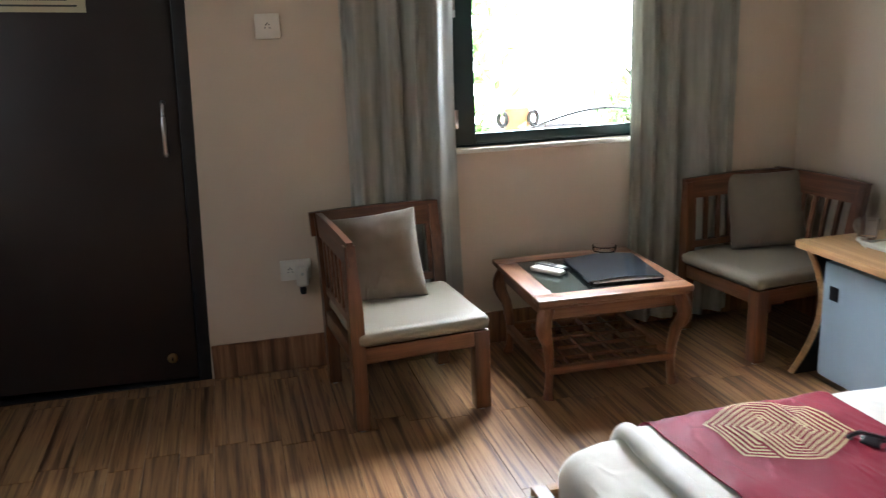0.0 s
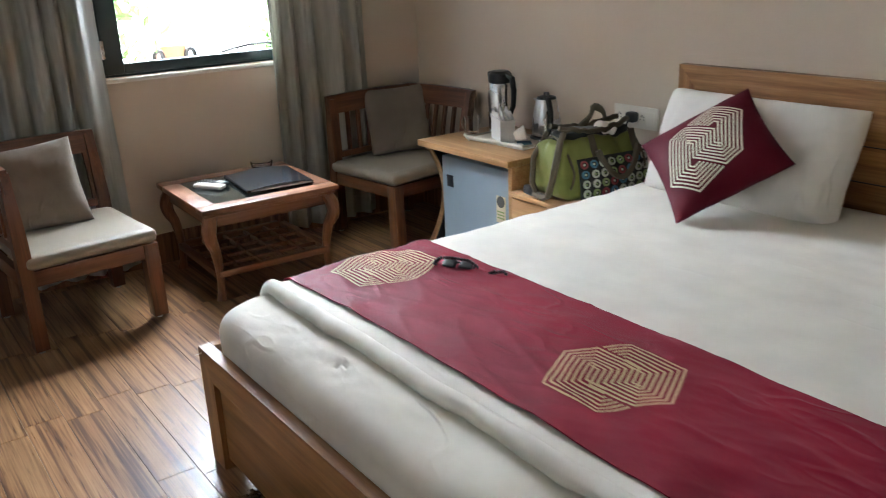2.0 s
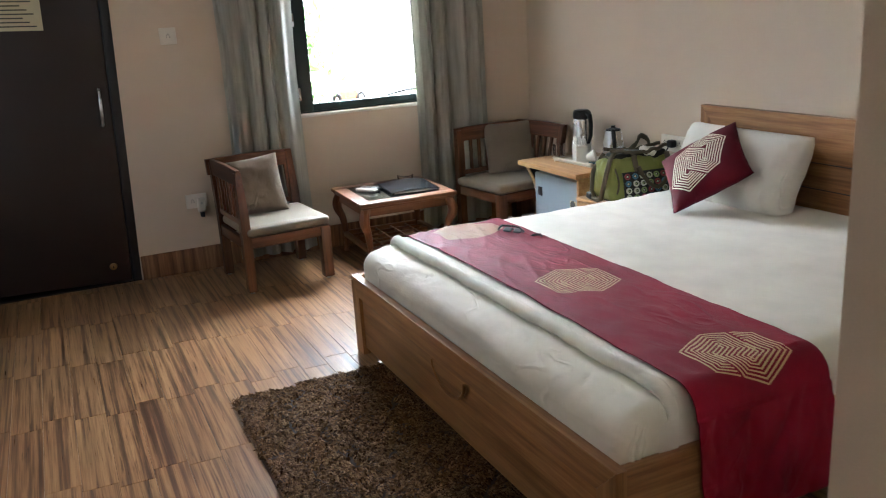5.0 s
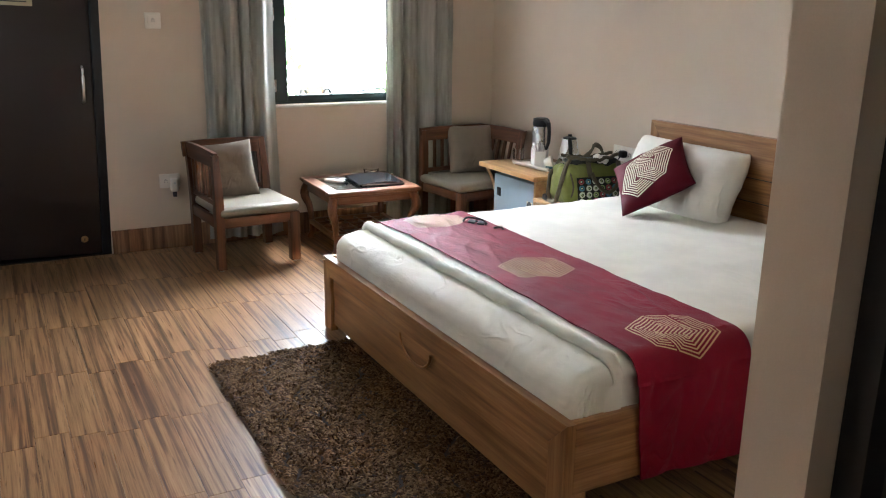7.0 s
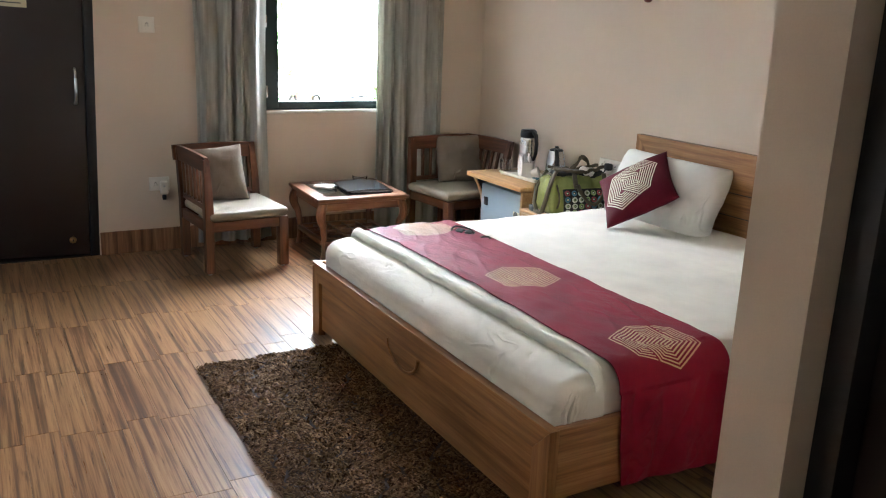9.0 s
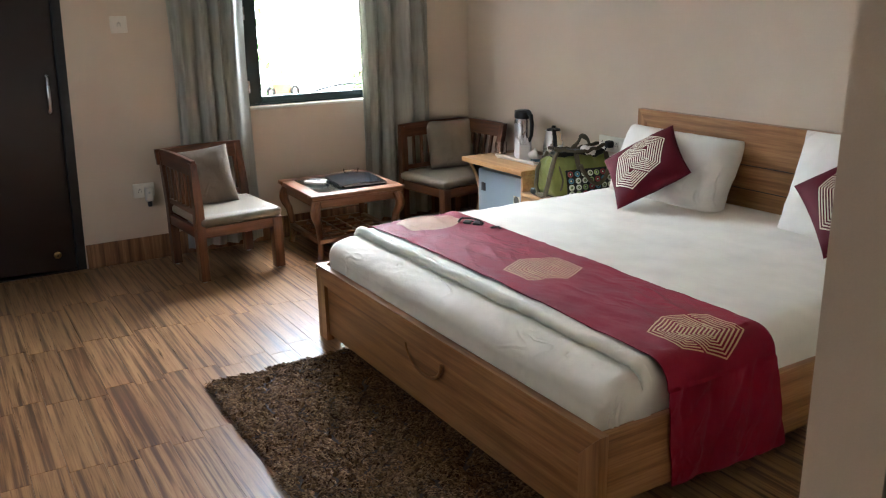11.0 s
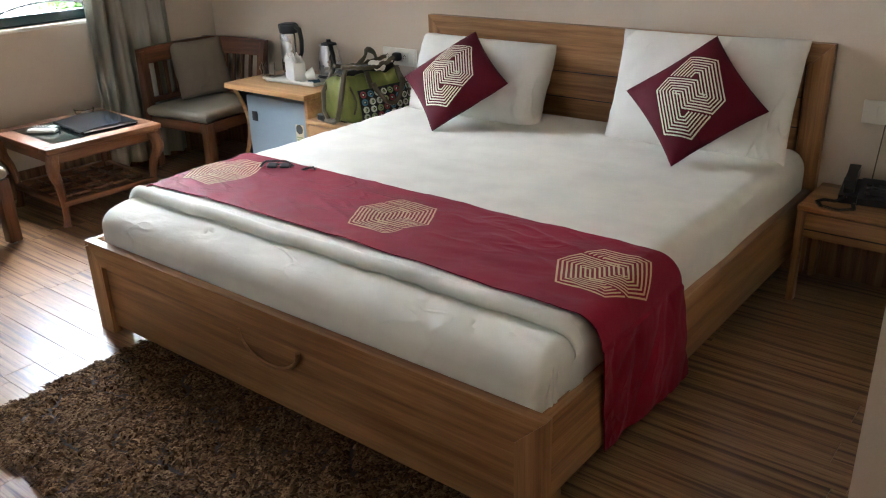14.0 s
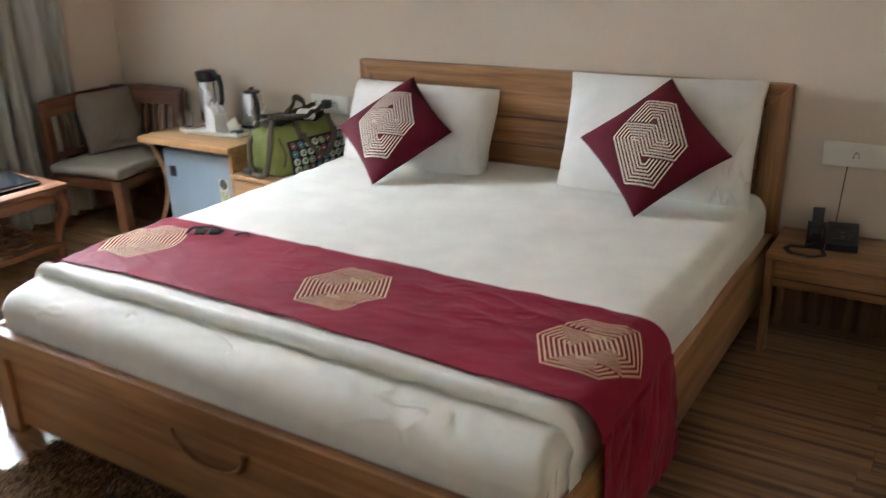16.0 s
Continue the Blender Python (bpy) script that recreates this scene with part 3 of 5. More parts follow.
plate("wall_socket", pose(0.292, WY, 1.442), 0.096, 0.096, "o", "white square wall socket above head of the chair")
s = plate("wall_socket", pose(0.322, WY, 0.445), 0.128, 0.088, "os", "white wall socket with a plugged-in repellent", "socket")
dev = thing("plug_in_repellent", pose(0.345, WY - 0.018, 0.405), "white plug-in mosquito repellent in the socket", "plug-in device")
part("body", soft_box((-0.026, -0.034, -0.028), (0.026, 0.001, 0.062), 0.015, 10), M_WHITEP, dev)
part("vial", lathe([(0, -0.062), (0.012, -0.06), (0.014, -0.045), (0.013, -0.027), (0, -0.027)], 16, m=pose(0, -0.016, 0)), M_BLACK, dev, "dark liquid vial")
part("button", lathe([(0, 0.003), (0.006, 0.002), (0.007, 0), (0, 0)], 14, m=pose(0, -0.034, 0.03, 90)), M_GREY, dev)
plate("wall_socket", pose(WX, 1.905, 0.695, 0, 0, -90), 0.235, 0.092, "ossos", "white wide switch and socket plate above the bag")
plate("wall_socket", pose(WX, -0.535, 0.692, 0, 0, -90), 0.225, 0.088, "ssoss", "white wide switch plate above the bedside table")
single("hanging_ornament", lathe([(0, 0), (0.016, 0.004), (0.026, 0.02), (0.028, 0.05), (0.024, 0.09), (0.012, 0.13), (0, 0.14)], 20), mottled("reddish_brown_lacquer", (0.16, 0.05, 0.035), 0.35), "small reddish-brown fitting fixed on the wall", "wall fitting", pose(WX - 0.028, 1.70, 1.672))

# ---- bed ----
BX, BY0, BY1, HB = 0.70, -0.288, 1.694, 2.70
bed = thing("bed", pose(0, 0, 0), "king-size bed of striped brown veneer with a plain headboard", "bed")
foot = part("footboard", box(BX + 0.016, BY0 + 0.06, 0.03, BX + 0.034, BY1 - 0.06, 0.33, 0.002), M_VENY, bed)
part("top_rail", prism([(BY0, 0.362), (BY1, 0.362), (BY1 - 0.085, 0.275), (BY0 + 0.085, 0.275)], BX, BX + 0.035, axis="x"), M_VENY, bed)
for s, ya, yb in ((1, BY0, BY0 + 0.085), (-1, BY1 - 0.085, BY1)):
    inner, outer = (yb, ya) if s > 0 else (ya, yb)
    part("foot_stile", prism([(outer, 0.361), (inner, 0.274), (inner, 0.0), (outer, 0.0)], BX, BX + 0.035, axis="x"), M_VENZ, bed)
    part("leg", box(BX + 0.036, min(outer, outer + s * 0.06), 0, BX + 0.085, max(outer, outer + s * 0.06), 0.128, 0.002), M_VENZ, bed)
arc = [(BX + 0.004, 0.70 - 0.135 * math.cos(a), 0.262 - 0.088 * math.sin(a)) for a in [math.pi * k / 16 for k in range(17)]]
part("drawer_pull", tube(arc, [0.003 + 0.005 * (1 - k / 16) for k in range(17)], 8), M_VENY, bed, "curved wooden drawer pull")
for name, y in (("side_rail", BY0), ("side_rail", BY1 - 0.03)):
    part(name, box(BX + 0.036, y, 0.13, HB, y + 0.03, 0.362, 0.002), M_VENX, bed)
part("slat_base", box(BX + 0.04, BY0 + 0.031, 0.18, HB - 0.002, BY1 - 0.031, 0.22), M_BLACK, bed)
hb = part("headboard", box(HB + 0.008, BY0 + 0.09, 0.02, WX - 0.002, BY1 - 0.11, 0.845), M_VENY, bed)
part("top_rail", prism([(BY0 - 0.012, 0.934), (BY1 - 0.025, 0.934), (BY1 - 0.11, 0.846), (BY0 + 0.078, 0.846)], HB, WX - 0.003, axis="x"), M_VENY, bed)
part("headboard_stile", prism([(BY0 - 0.012, 0.933), (BY0 + 0.078, 0.845), (BY0 + 0.078, 0), (BY0 - 0.012, 0)], HB, WX - 0.003, axis="x"), M_VENZ, bed)
part("headboard_stile", prism([(BY1 - 0.025, 0.933), (BY1 - 0.11, 0.845), (BY1 - 0.11, 0), (BY1 - 0.025, 0)], HB, WX - 0.003, axis="x"), M_VENZ, bed)
for gz in (0.60, 0.72):
    part("groove", box(HB + 0.005, BY0 + 0.085, gz, HB + 0.0075, BY1 - 0.115, gz + 0.004), M_BLACK, bed)

MT, CT = 0.492, 0.520         # mattress and cover heights


def dip(x, y):
    return 0.010 * noise.noise(Vector((x * 2.2, y * 1.6, 3))) + 0.004 * noise.noise(Vector((x * 9, y * 6, 1)))


def sheet_form(x, y):
    """Sagging front edge of the mattress, with bunches of drawn creases."""
    front = max(0.0, 1 - (x - BX - 0.037) / 0.12)
    k = -0.036 * front ** 1.4
    for cy, cx, turn, size, amp in ((1.18, 0.825, 1.1, 0.20, 0.008), (0.92, 0.82, 0.8, 0.13, 0.005), (0.28, 0.82, -0.9, 0.24, 0.009), (0.02, 0.825, -0.5, 0.16, 0.007), (-0.12, 0.82, -1.3, 0.10, 0.005)):
        dx, dy = x - cx, y - cy
        near = math.exp(-(dy / size) ** 2 - (dx / 0.05) ** 2)
        across = dy * math.cos(turn) + dx * math.sin(turn)
        k += amp * near * (1 - 2 * abs(noise.noise(Vector((across * 34, (dx * math.cos(turn) - dy * math.sin(turn)) * 7, cy)))) * 1.6)
    return dip(x, y) + k


mattress = thing("mattress", pose(0, 0, 0), "thick mattress in a creased white fitted sheet", "mattress")
part("fitted_sheet", soft_box((BX + 0.037, BY0 + 0.034, 0.222), (HB - 0.01, BY1 - 0.045, MT), 0.046, 110, 0.0045, 8.0, 2.0, sheet_form), M_SHEET, mattress)
for bend, lean in ((0.0, 0.0), (0.022, 0.016)):
    part("corner_fold", tube([(0.845 - bend, BY0 + 0.052, 0.474), (0.815 - bend, BY0 + 0.040, 0.445), (0.795 - bend, BY0 + 0.034, 0.39), (0.788 - lean, BY0 + 0.033, 0.32), (0.80 - lean, BY0 + 0.036, 0.25)], [0.003, 0.008, 0.010, 0.009, 0.006], 8), M_SHEET, mattress)


def cover_top(x, y):
    return CT + dip(x, y) + 0.004 * noise.noise(Vector((x * 14, y * 5, 8)))


def cover_pt(u, v, lift=0.0):
    """Bed cover: u from the foot to the head, v across from the passage side to the window side, draped over both edges."""
    r, lo, hi, low = 0.075, BY0 + 0.028, BY1 - 0.03, 0.345
    run = hi - lo - 2 * r
    arc_len, drop = r * math.pi / 2, CT - r - low
    s = v * (run + 2 * arc_len + 2 * drop)
    x = 0.865 + u * (HB - 0.03 - 0.865)
    if s < drop:
        y, z = lo, low + s
    elif s < drop + arc_len:
        a = (s - drop) / r
        y, z = lo + r - r * math.cos(a), CT - r + r * math.sin(a)
    elif s < drop + arc_len + run:
        y, z = lo + r + s - drop - arc_len, CT
    elif s < drop + 2 * arc_len + run:
        a = (s - drop - arc_len - run) / r
        y, z = hi - r + r * math.sin(a), CT - r + r * math.cos(a)
    else:
        y, z = hi, CT - r - (s - drop - 2 * arc_len - run)
    w = noise.noise(Vector((x * 3, s * 2.5, 4))) * 0.006
    if z > CT - 0.03:
        z = z - CT + cover_top(x, y)
    else:
        y += w
    return x, y, z + lift


def cover_body(u, v):
    return cover_pt(0.02 + 0.98 * u, v)


def cover_roll(u, v):
    """The foot edge, folded back into a soft roll."""
    a = (1 - u) * math.pi * 1.15
    x, y, z = cover_pt(0.02, v)
    k = 0.5 + 0.5 * min(1, max(0, (z - 0.36) / 0.1))
    wav = 0.014 * noise.noise(Vector((y * 5, 0.0, 2))) + 0.006 * noise.noise(Vector((y * 17, 1.0, 2)))
    puff = 1 + 0.35 * noise.noise(Vector((y * 8, 4.0, 2))) + 0.45 * max(0.0, noise.noise(Vector((y * 3, 9.0, 2)))) * noise.noise(Vector((y * 55 + u * 6, u * 3, 6)))
    return (x + 0.012 - (0.036 * math.sin(a) - wav) * (1 - u * u), y, z + (0.018 * k * (math.cos(a) - 1) + 0.016 * puff * math.sin(a)))


cover = thing("bed_cover", pose(0, 0, 0), "smooth white bed cover folded back at the foot", "bed cover")
part("cloth", sheet(cover_body, 80, 120, 0.008), M_DUVET, cover)
part("folded_edge", sheet(cover_roll, 20, 320, 0.006), M_DUVET, cover)

RX0, RX1 = 0.955, 1.425
YE = BY0 - 0.012


def runner_at(a, s, lift=0.0):
    """Runner: a in 0..1 across its width, s metres along it from the window side."""
    r, y_hi = 0.085, BY1 - 0.022
    run, arc_len = y_hi - YE - r, r * math.pi / 2
    top = CT + 0.009
    if s < run:
        y, z, flare = y_hi - s, None, 0.0
    elif s < run + arc_len:
        q = (s - run) / r
        y, z, flare = YE + r - r * math.sin(q), top - r + r * math.cos(q), 0.0
    else:
        d = s - run - arc_len
        y, z, flare = YE - 0.02 * d, top - r - d, d
    x = RX0 + a * (RX1 - RX0) + 0.012 * math.sin(s * 2.1) + flare * (0.13 + 0.10 * a)
    fold = 1 - abs(noise.noise(Vector((x * 7 + 3.0 * s, s * 1.3 - 1.5 * x, 21)))) * 2.2
    fine = 1 - abs(noise.noise(Vector((x * 19 - 7.0 * s, s * 4.5 + 4.0 * x, 33)))) * 2.4
    ripple = 0.0050 * max(0.0, fold) ** 3 + 0.0014 * max(0.0, fine) ** 3 - 0.002 + 0.002 * noise.noise(Vector((x * 13 + 4 * s, s * 5 - 3 * x, 9))) + 0.003 * noise.noise(Vector((x * 9, s * 12, 4)))
    if z is None:
        edge = max(0.0, 1 - (y_hi - y) / 0.08)
        z = cover_top(x, y) + 0.009 + ripple - 0.05 * edge * edge
    elif flare:
        y += 1.6 * ripple - 0.006 + 0.012 * math.sin(a * 5 + 1) * min(1, flare * 4)
    return Vector((x, y, z + lift)) + (Vector((0, -lift, -lift)) if flare else Vector((0, 0, 0)))


LEN = (BY1 - 0.022 - YE - 0.085) + 0.085 * math.pi / 2 + (CT - 0.078 - 0.118)
runner = thing("bed_runner", pose(0, 0, 0), "maroon satin bed runner with three gold hexagon motifs", "bed runner")
part("cloth", sheet(lambda u, v: runner_at(u, v * LEN), 70, 300, 0.003), M_MAROON, runner)


def on_runner(cx, cs):
    return lambda a, c: runner_at((cx + c - RX0) / (RX1 - RX0), cs + a, 0.0035)


for cy in (1.475, 0.605, -0.165):
    cs = BY1 - 0.022 - cy
    cx = 1.197 - 0.012 * math.sin(cs * 2.1)
    pl = on_runner(cx, cs)
    motif(pl, 0.155, 0.140, 0.078, 7, 0.0029, M_GOLD, runner, "gold embroidered hexagon of nested lines")

# ---- pillows and cushions ----
def pillow(origin, u, v, w, h, t, seed, label, power):
    b, _ = pad(w, h, t, 0.03, 44, 0.010, seed, power)
    return single("pillow", b, M_PILLOW, label, "pillow", axes_pose(origin, u, v))


pillow((2.540, 1.235, 0.670), (0.03, -1, -0.01), (0.40, 0, 0.90), 0.74, 0.405, 0.23, 1.0, "plump white pillow leaning on the headboard near the bag", 5.5)
pillow((2.565, 0.150, 0.725), (0.02, -1, 0.01), (0.36, 0, 0.92), 0.76, 0.48, 0.19, 5.0, "white pillow propped upright against the headboard", 3.2)


def cushion(origin, right, up, size, seed, label):
    """Square cushion standing on a corner, with a hexagon of nested lines on its face."""
    m = axes_pose(origin, right, up)
    t = thing("cushion", m @ pose(0, 0, 0, 0, 0, 45), label, "cushion", "pair of maroon bed cushions")
    b, z_at = pad(size, size, 0.15, 0.07, 26, 0.003, seed, 2.4)
    part("cover", b, M_MAROON2, t)

    def inv(x, y):
        u, v = 2 * x / size, 2 * y / size
        for _ in range(4):
            u, v = 2 * x / size / (1 - 0.07 * (1 - v * v)), 2 * y / size / (1 - 0.07 * (1 - u * u))
        return u, v

    def pl(a, c, lift=0.0035):
        x, y = (a + c) * 0.70711, (c - a) * 0.70711
        u, v = inv(x, y)
        k = (noise.noise(Vector((x * 9 + seed, y * 9, 0))) + 0.6 * noise.noise(Vector((x * 22, y * 22, seed)))) * 0.003
        return (x, y, z_at(u, v) + k + lift)

    motif(lambda a, c: pl(a, c - 0.012), 0.138, 0.168, 0.056, 7, 0.0027, M_CREAM, t, "cream embroidered hexagon of nested lines")
    return t


cushion((2.335, 1.226, 0.709), (0.10, -1, 0.03), (0.50, 0.10, 0.46), 0.398, 2.0, "maroon cushion with cream hexagon standing on its corner by the bag")
cushion((2.385, 0.100, 0.738), (0.06, -1, -0.04), (0.38, 0.0, 0.47), 0.398, 7.0, "maroon cushion with cream hexagon standing on its corner near the telephone")

# sunglasses with a strap
gl = thing("sunglasses", pose(1.335, 1.325, CT + 0.014, -70, 0, -60) @ Matrix.Scale(0.75, 4), "folded dark sunglasses with a loose strap on the runner", "sunglasses")
for s in (-1, 1):
    part("lens", soft_box((s * 0.034 - 0.027, -0.008, 0.002), (s * 0.034 + 0.027, 0.004, 0.042), 0.006, 6), M_BLACK, gl)
    part("temple", tube([(s * 0.066, 0, 0.03), (s * 0.05, 0.03, 0.026), (-s * 0.03, 0.045, 0.015), (-s * 0.06, 0.05, 0.008)], 0.004, 8), M_BLACK, gl)
part("bridge", tube([(-0.012, 0, 0.03), (0, -0.002, 0.034), (0.012, 0, 0.03)], 0.004, 8), M_BLACK, gl)
def beaded(points, rad):
    """A string of small beads along points."""
    pts = [Vector(p) for p in points]
    dense = []
    for p, q in zip(pts, pts[1:]):
        n = max(2, int((q - p).length / 0.003))
        dense += [p.lerp(q, k / n) for k in range(n)]
    return tube(dense, [rad if k % 4 in (1, 2) else rad * 0.35 for k in range(len(dense))], 7)


part("strap", beaded([(0.06, 0.05, 0.006), (0.10, 0.03, 0.004), (0.15, 0.0, 0.004), (0.19, -0.005, 0.005), (0.20, 0.015, 0.006), (0.17, 0.022, 0.005), (0.14, 0.01, 0.004)], 0.0075), M_BLACK, gl)
part("strap", beaded([(-0.07, 0.03, 0.004), (-0.09, -0.01, 0.005), (-0.06, -0.04, 0.005), (0.0, -0.045, 0.004), (0.06, -0.04, 0.004), (0.09, -0.01, 0.005)], 0.0075), M_BLACK, gl)

# ---- corner chairs ----
def corner_chair(m, label):
    """Low chair with slatted backs on the +y and -x sides."""
    c = thing("corner_chair", m, label, "chair", "corner chairs by the window")
    h, st, bt = 0.26, 0.325, 0.70
    part("seat", soft_box((-h + 0.02, -h - 0.012, st), (h + 0.005, h - 0.02, 0.385), 0.028, 16, 0.0015, 5), M_VINYL, c, "taupe vinyl seat pad")
    for name, bx, mt in (("apron", (-h + 0.02, -h + 0.004, st - 0.062, h - 0.02, -h + 0.03, st - 0.001), M_DARKX), ("apron", (-h + 0.02, h - 0.03, st - 0.062, h - 0.02, h - 0.004, st - 0.001), M_DARKX),
                         ("apron", (-h + 0.004, -h + 0.031, st - 0.062, -h + 0.03, h - 0.031, st - 0.001), M_DARKY), ("apron", (h - 0.03, -h + 0.031, st - 0.062, h - 0.004, h - 0.031, st - 0.001), M_DARKY)):
        part(name, box(*bx, 0.003), mt, c)
    # short front leg
    lg = part("leg", box(h - 0.058, -h - 0.002, 0.012, h + 0.002, -h + 0.055, st - 0.002, 0.004), M_DARKZ, c)
    part("glide", lathe([(0.012, 0), (0.014, 0.012), (0, 0.012)], 12, m=pose(h - 0.028, -h + 0.026, 0)), M_GREY, lg)
    # tall posts, curving outwards above the seat: along -x, along +y, and to the corner
    for (px, py), (ox, oy) in (((-h + 0.024, -h + 0.024), (-0.008, 0)), ((h - 0.024, h - 0.024), (0, 0.060)), ((-h + 0.024, h - 0.024), (-0.008, 0.060))):
        pts = []
        for k in range(12):
            z = 0.012 + (bt - 0.012) * k / 11
            q = max(0.0, (z - 0.36) / (bt - 0.36)) ** 1.5
            pts.append((px + ox * q, py + oy * q, z))
        lg = part("leg", tube(pts, [0.036] * 8 + [0.034, 0.031, 0.028, 0.027], 4, square=True), M_DARKZ, c)
        part("glide", lathe([(0.012, 0), (0.014, 0.012), (0, 0.012)], 12, m=pose(px, py, 0)), M_GREY, lg)
    # backs: lower rail, curved top rail, slats
    lean = lambda z, k: k * max(0.0, (z - 0.36) / (bt - 0.36)) ** 1.5
    def back(along_x):
        def P(s, z, d):
            off = h - 0.024 + lean(z, 0.060 if along_x else 0.008) + d
            return Vector((s, off, z)) if along_x else Vector((-off, -s, z))
        for z0, z1, top in ((0.395, 0.425, False), (0.625, 0.715, True)):
            def f(u, v, z0=z0, z1=z1, top=top):
                s = (u - 0.5) * 2 * (h - 0.0) - (0.03 if True else 0)
                s0, s1 = -h - (0.02 if top else 0.0), h - 0.0
                s = s0 + u * (s1 - s0)
                crown = 0.006 * (1 - (2 * u - 1) ** 2) if top else 0.0
                q = v * 4
                zz, d = ((z0, 0.012 - 0.024 * q) if q < 1 else (z0 + (z1 + crown - z0) * (q - 1), -0.012) if q < 2 else (z1 + crown, -0.012 + 0.024 * (q - 2)) if q < 3 else (z1 + crown - (z1 + crown - z0) * (q - 3), 0.012))
                return P(s, zz, d)
            b = sheet(f, 14, 4)
            bmesh.ops.remove_doubles(b, verts=b.verts, dist=1e-5)
            bmesh.ops.holes_fill(b, edges=[e for e in b.edges if e.is_boundary])
            part("top_rail" if top else "lower_rail", b, M_DARKX if along_x else M_DARKY, c)
        for k in range(7):
            s = -h + 0.055 + k * (2 * h - 0.11) / 6
            pts = [P(s, 0.42 + 0.21 * q / 5, 0) for q in range(6)]
            part("slat", tube(pts, 0.0125, 4, square=True), M_DARKZ, c)
    back(True)
    back(False)
    return c


chair = corner_chair(pose(0.684, 3.070, 0, 0, 0, 4.5), "low dark wooden corner chair with taupe seat beside the door")
chair2 = copy_thing(chair, pose(2.345, 3.140, 0, 0, 0, -83))
tagged(chair2, "low dark wooden corner chair with taupe seat in the corner")


def chair_cushion(m, w, label, seed):
    b, _ = pad(w, w, 0.125, 0.05, 36, 0.006, seed, 3.0)
    return single("seat_cushion", b, M_TAUPE, label, "cushion", m, group="taupe chair cushions")


chair_cushion(axes_pose((0.625, 3.225, 0.535), (1, -0.14, 0.10), (-0.10, 0.36, 0.93)), 0.36, "taupe scatter cushion leaning in the chair beside the door", 1.0)
chair_cushion(axes_pose((2.455, 3.30, 0.55), (0.97, -0.22, 0.02), (0.10, 0.30, 0.95)), 0.355, "taupe scatter cushion leaning in the chair in the corner", 6.0)

# ---- coffee table ----
tab = thing("coffee_table", pose(1.472, 3.095, 0, 0, 0, -2), "small carved wooden coffee table with a glass inset top", "table")
TW, TD, TT = 0.315, 0.315, 0.42
for nm, bx, mt in (("top_frame", (-TW, -TD, TT - 0.024, TW, -TD + 0.085, TT), M_TABX), ("top_frame", (-TW, TD - 0.085, TT - 0.024, TW, TD, TT), M_TABX),
                   ("top_frame", (-TW, -TD + 0.0855, TT - 0.024, -TW + 0.085, TD - 0.0855, TT), M_TABY), ("top_frame", (TW - 0.085, -TD + 0.0855, TT - 0.024, TW, TD - 0.0855, TT), M_TABY)):
    part(nm, box(*bx, 0.005), mt, tab)
part("moulding", box(-TW + 0.012, -TD + 0.012, TT - 0.038, TW - 0.012, TD - 0.012, TT - 0.025, 0.005), M_TABX, tab)
part("inlay", box(-TW + 0.086, -TD + 0.086, TT - 0.024, TW - 0.086, TD - 0.086, TT - 0.012), M_CLOTH, tab, "dark woven inlay")
part("glass_panel", box(-TW + 0.086, -TD + 0.086, TT - 0.0105, TW - 0.086, TD - 0.086, TT - 0.002), M_SMOKE, tab, "clear glass panel", smooth=False)
for s in (-1, 1):
    part("apron", box(-TW + 0.06, s * (TD - 0.045) - 0.01, TT - 0.088, TW - 0.06, s * (TD - 0.045) + 0.01, TT - 0.039, 0.003), M_TABX, tab)
    part("apron", box(s * (TW - 0.045) - 0.01, -TD + 0.06, TT - 0.088, s * (TW - 0.045) + 0.01, TD - 0.06, TT - 0.039, 0.003), M_TABY, tab)
    for q in (-1, 1):
        pts, rad = [], []
        for k in range(22):
            z = (TT - 0.04) * (1 - k / 21)
            f = k / 21
            out = 0.030 * math.sin(min(1, f / 0.38) * math.pi) - 0.018 * math.sin(max(0, (f - 0.38) / 0.62) * math.pi * 0.9)
            pts.append(Vector((s * (TW - 0.048 + out * 0.75), q * (TD - 0.048 + out * 0.75), z)))
            rad.append(0.030 - 0.013 * min(1, f / 0.75) + 0.004 * math.sin(min(1, f / 0.38) * math.pi) + (0.007 * (f - 0.9) / 0.1 if f > 0.9 else 0))
        part("leg", tube(pts, rad, 10), M_TABZ, tab)
SH = 0.118
SX = TW - 0.055
shelf = part("shelf_rail", box(-SX, -SX - 0.016, SH - 0.014, SX, -SX + 0.016, SH + 0.014, 0.004), M_TABX, tab)
part("shelf_rail", box(-SX, SX - 0.016, SH - 0.014, SX, SX + 0.016, SH + 0.014, 0.004), M_TABX, tab)
for s in (-1, 1):
    part("shelf_rail", box(s * SX - 0.016, -SX + 0.017, SH - 0.014, s * SX + 0.016, SX - 0.017, SH + 0.014, 0.004), M_TABY, tab)
for k in range(1, 5):
    p = -SX + k * 2 * SX / 5
    part("shelf_bar", box(p - 0.006, -SX + 0.017, SH - 0.008, p + 0.006, SX - 0.017, SH + 0.008, 0.002), M_TABY, tab)
    part("shelf_bar", box(-SX + 0.017, p - 0.006, SH - 0.006, SX - 0.017, p + 0.006, SH + 0.010, 0.002), M_TABX, tab)

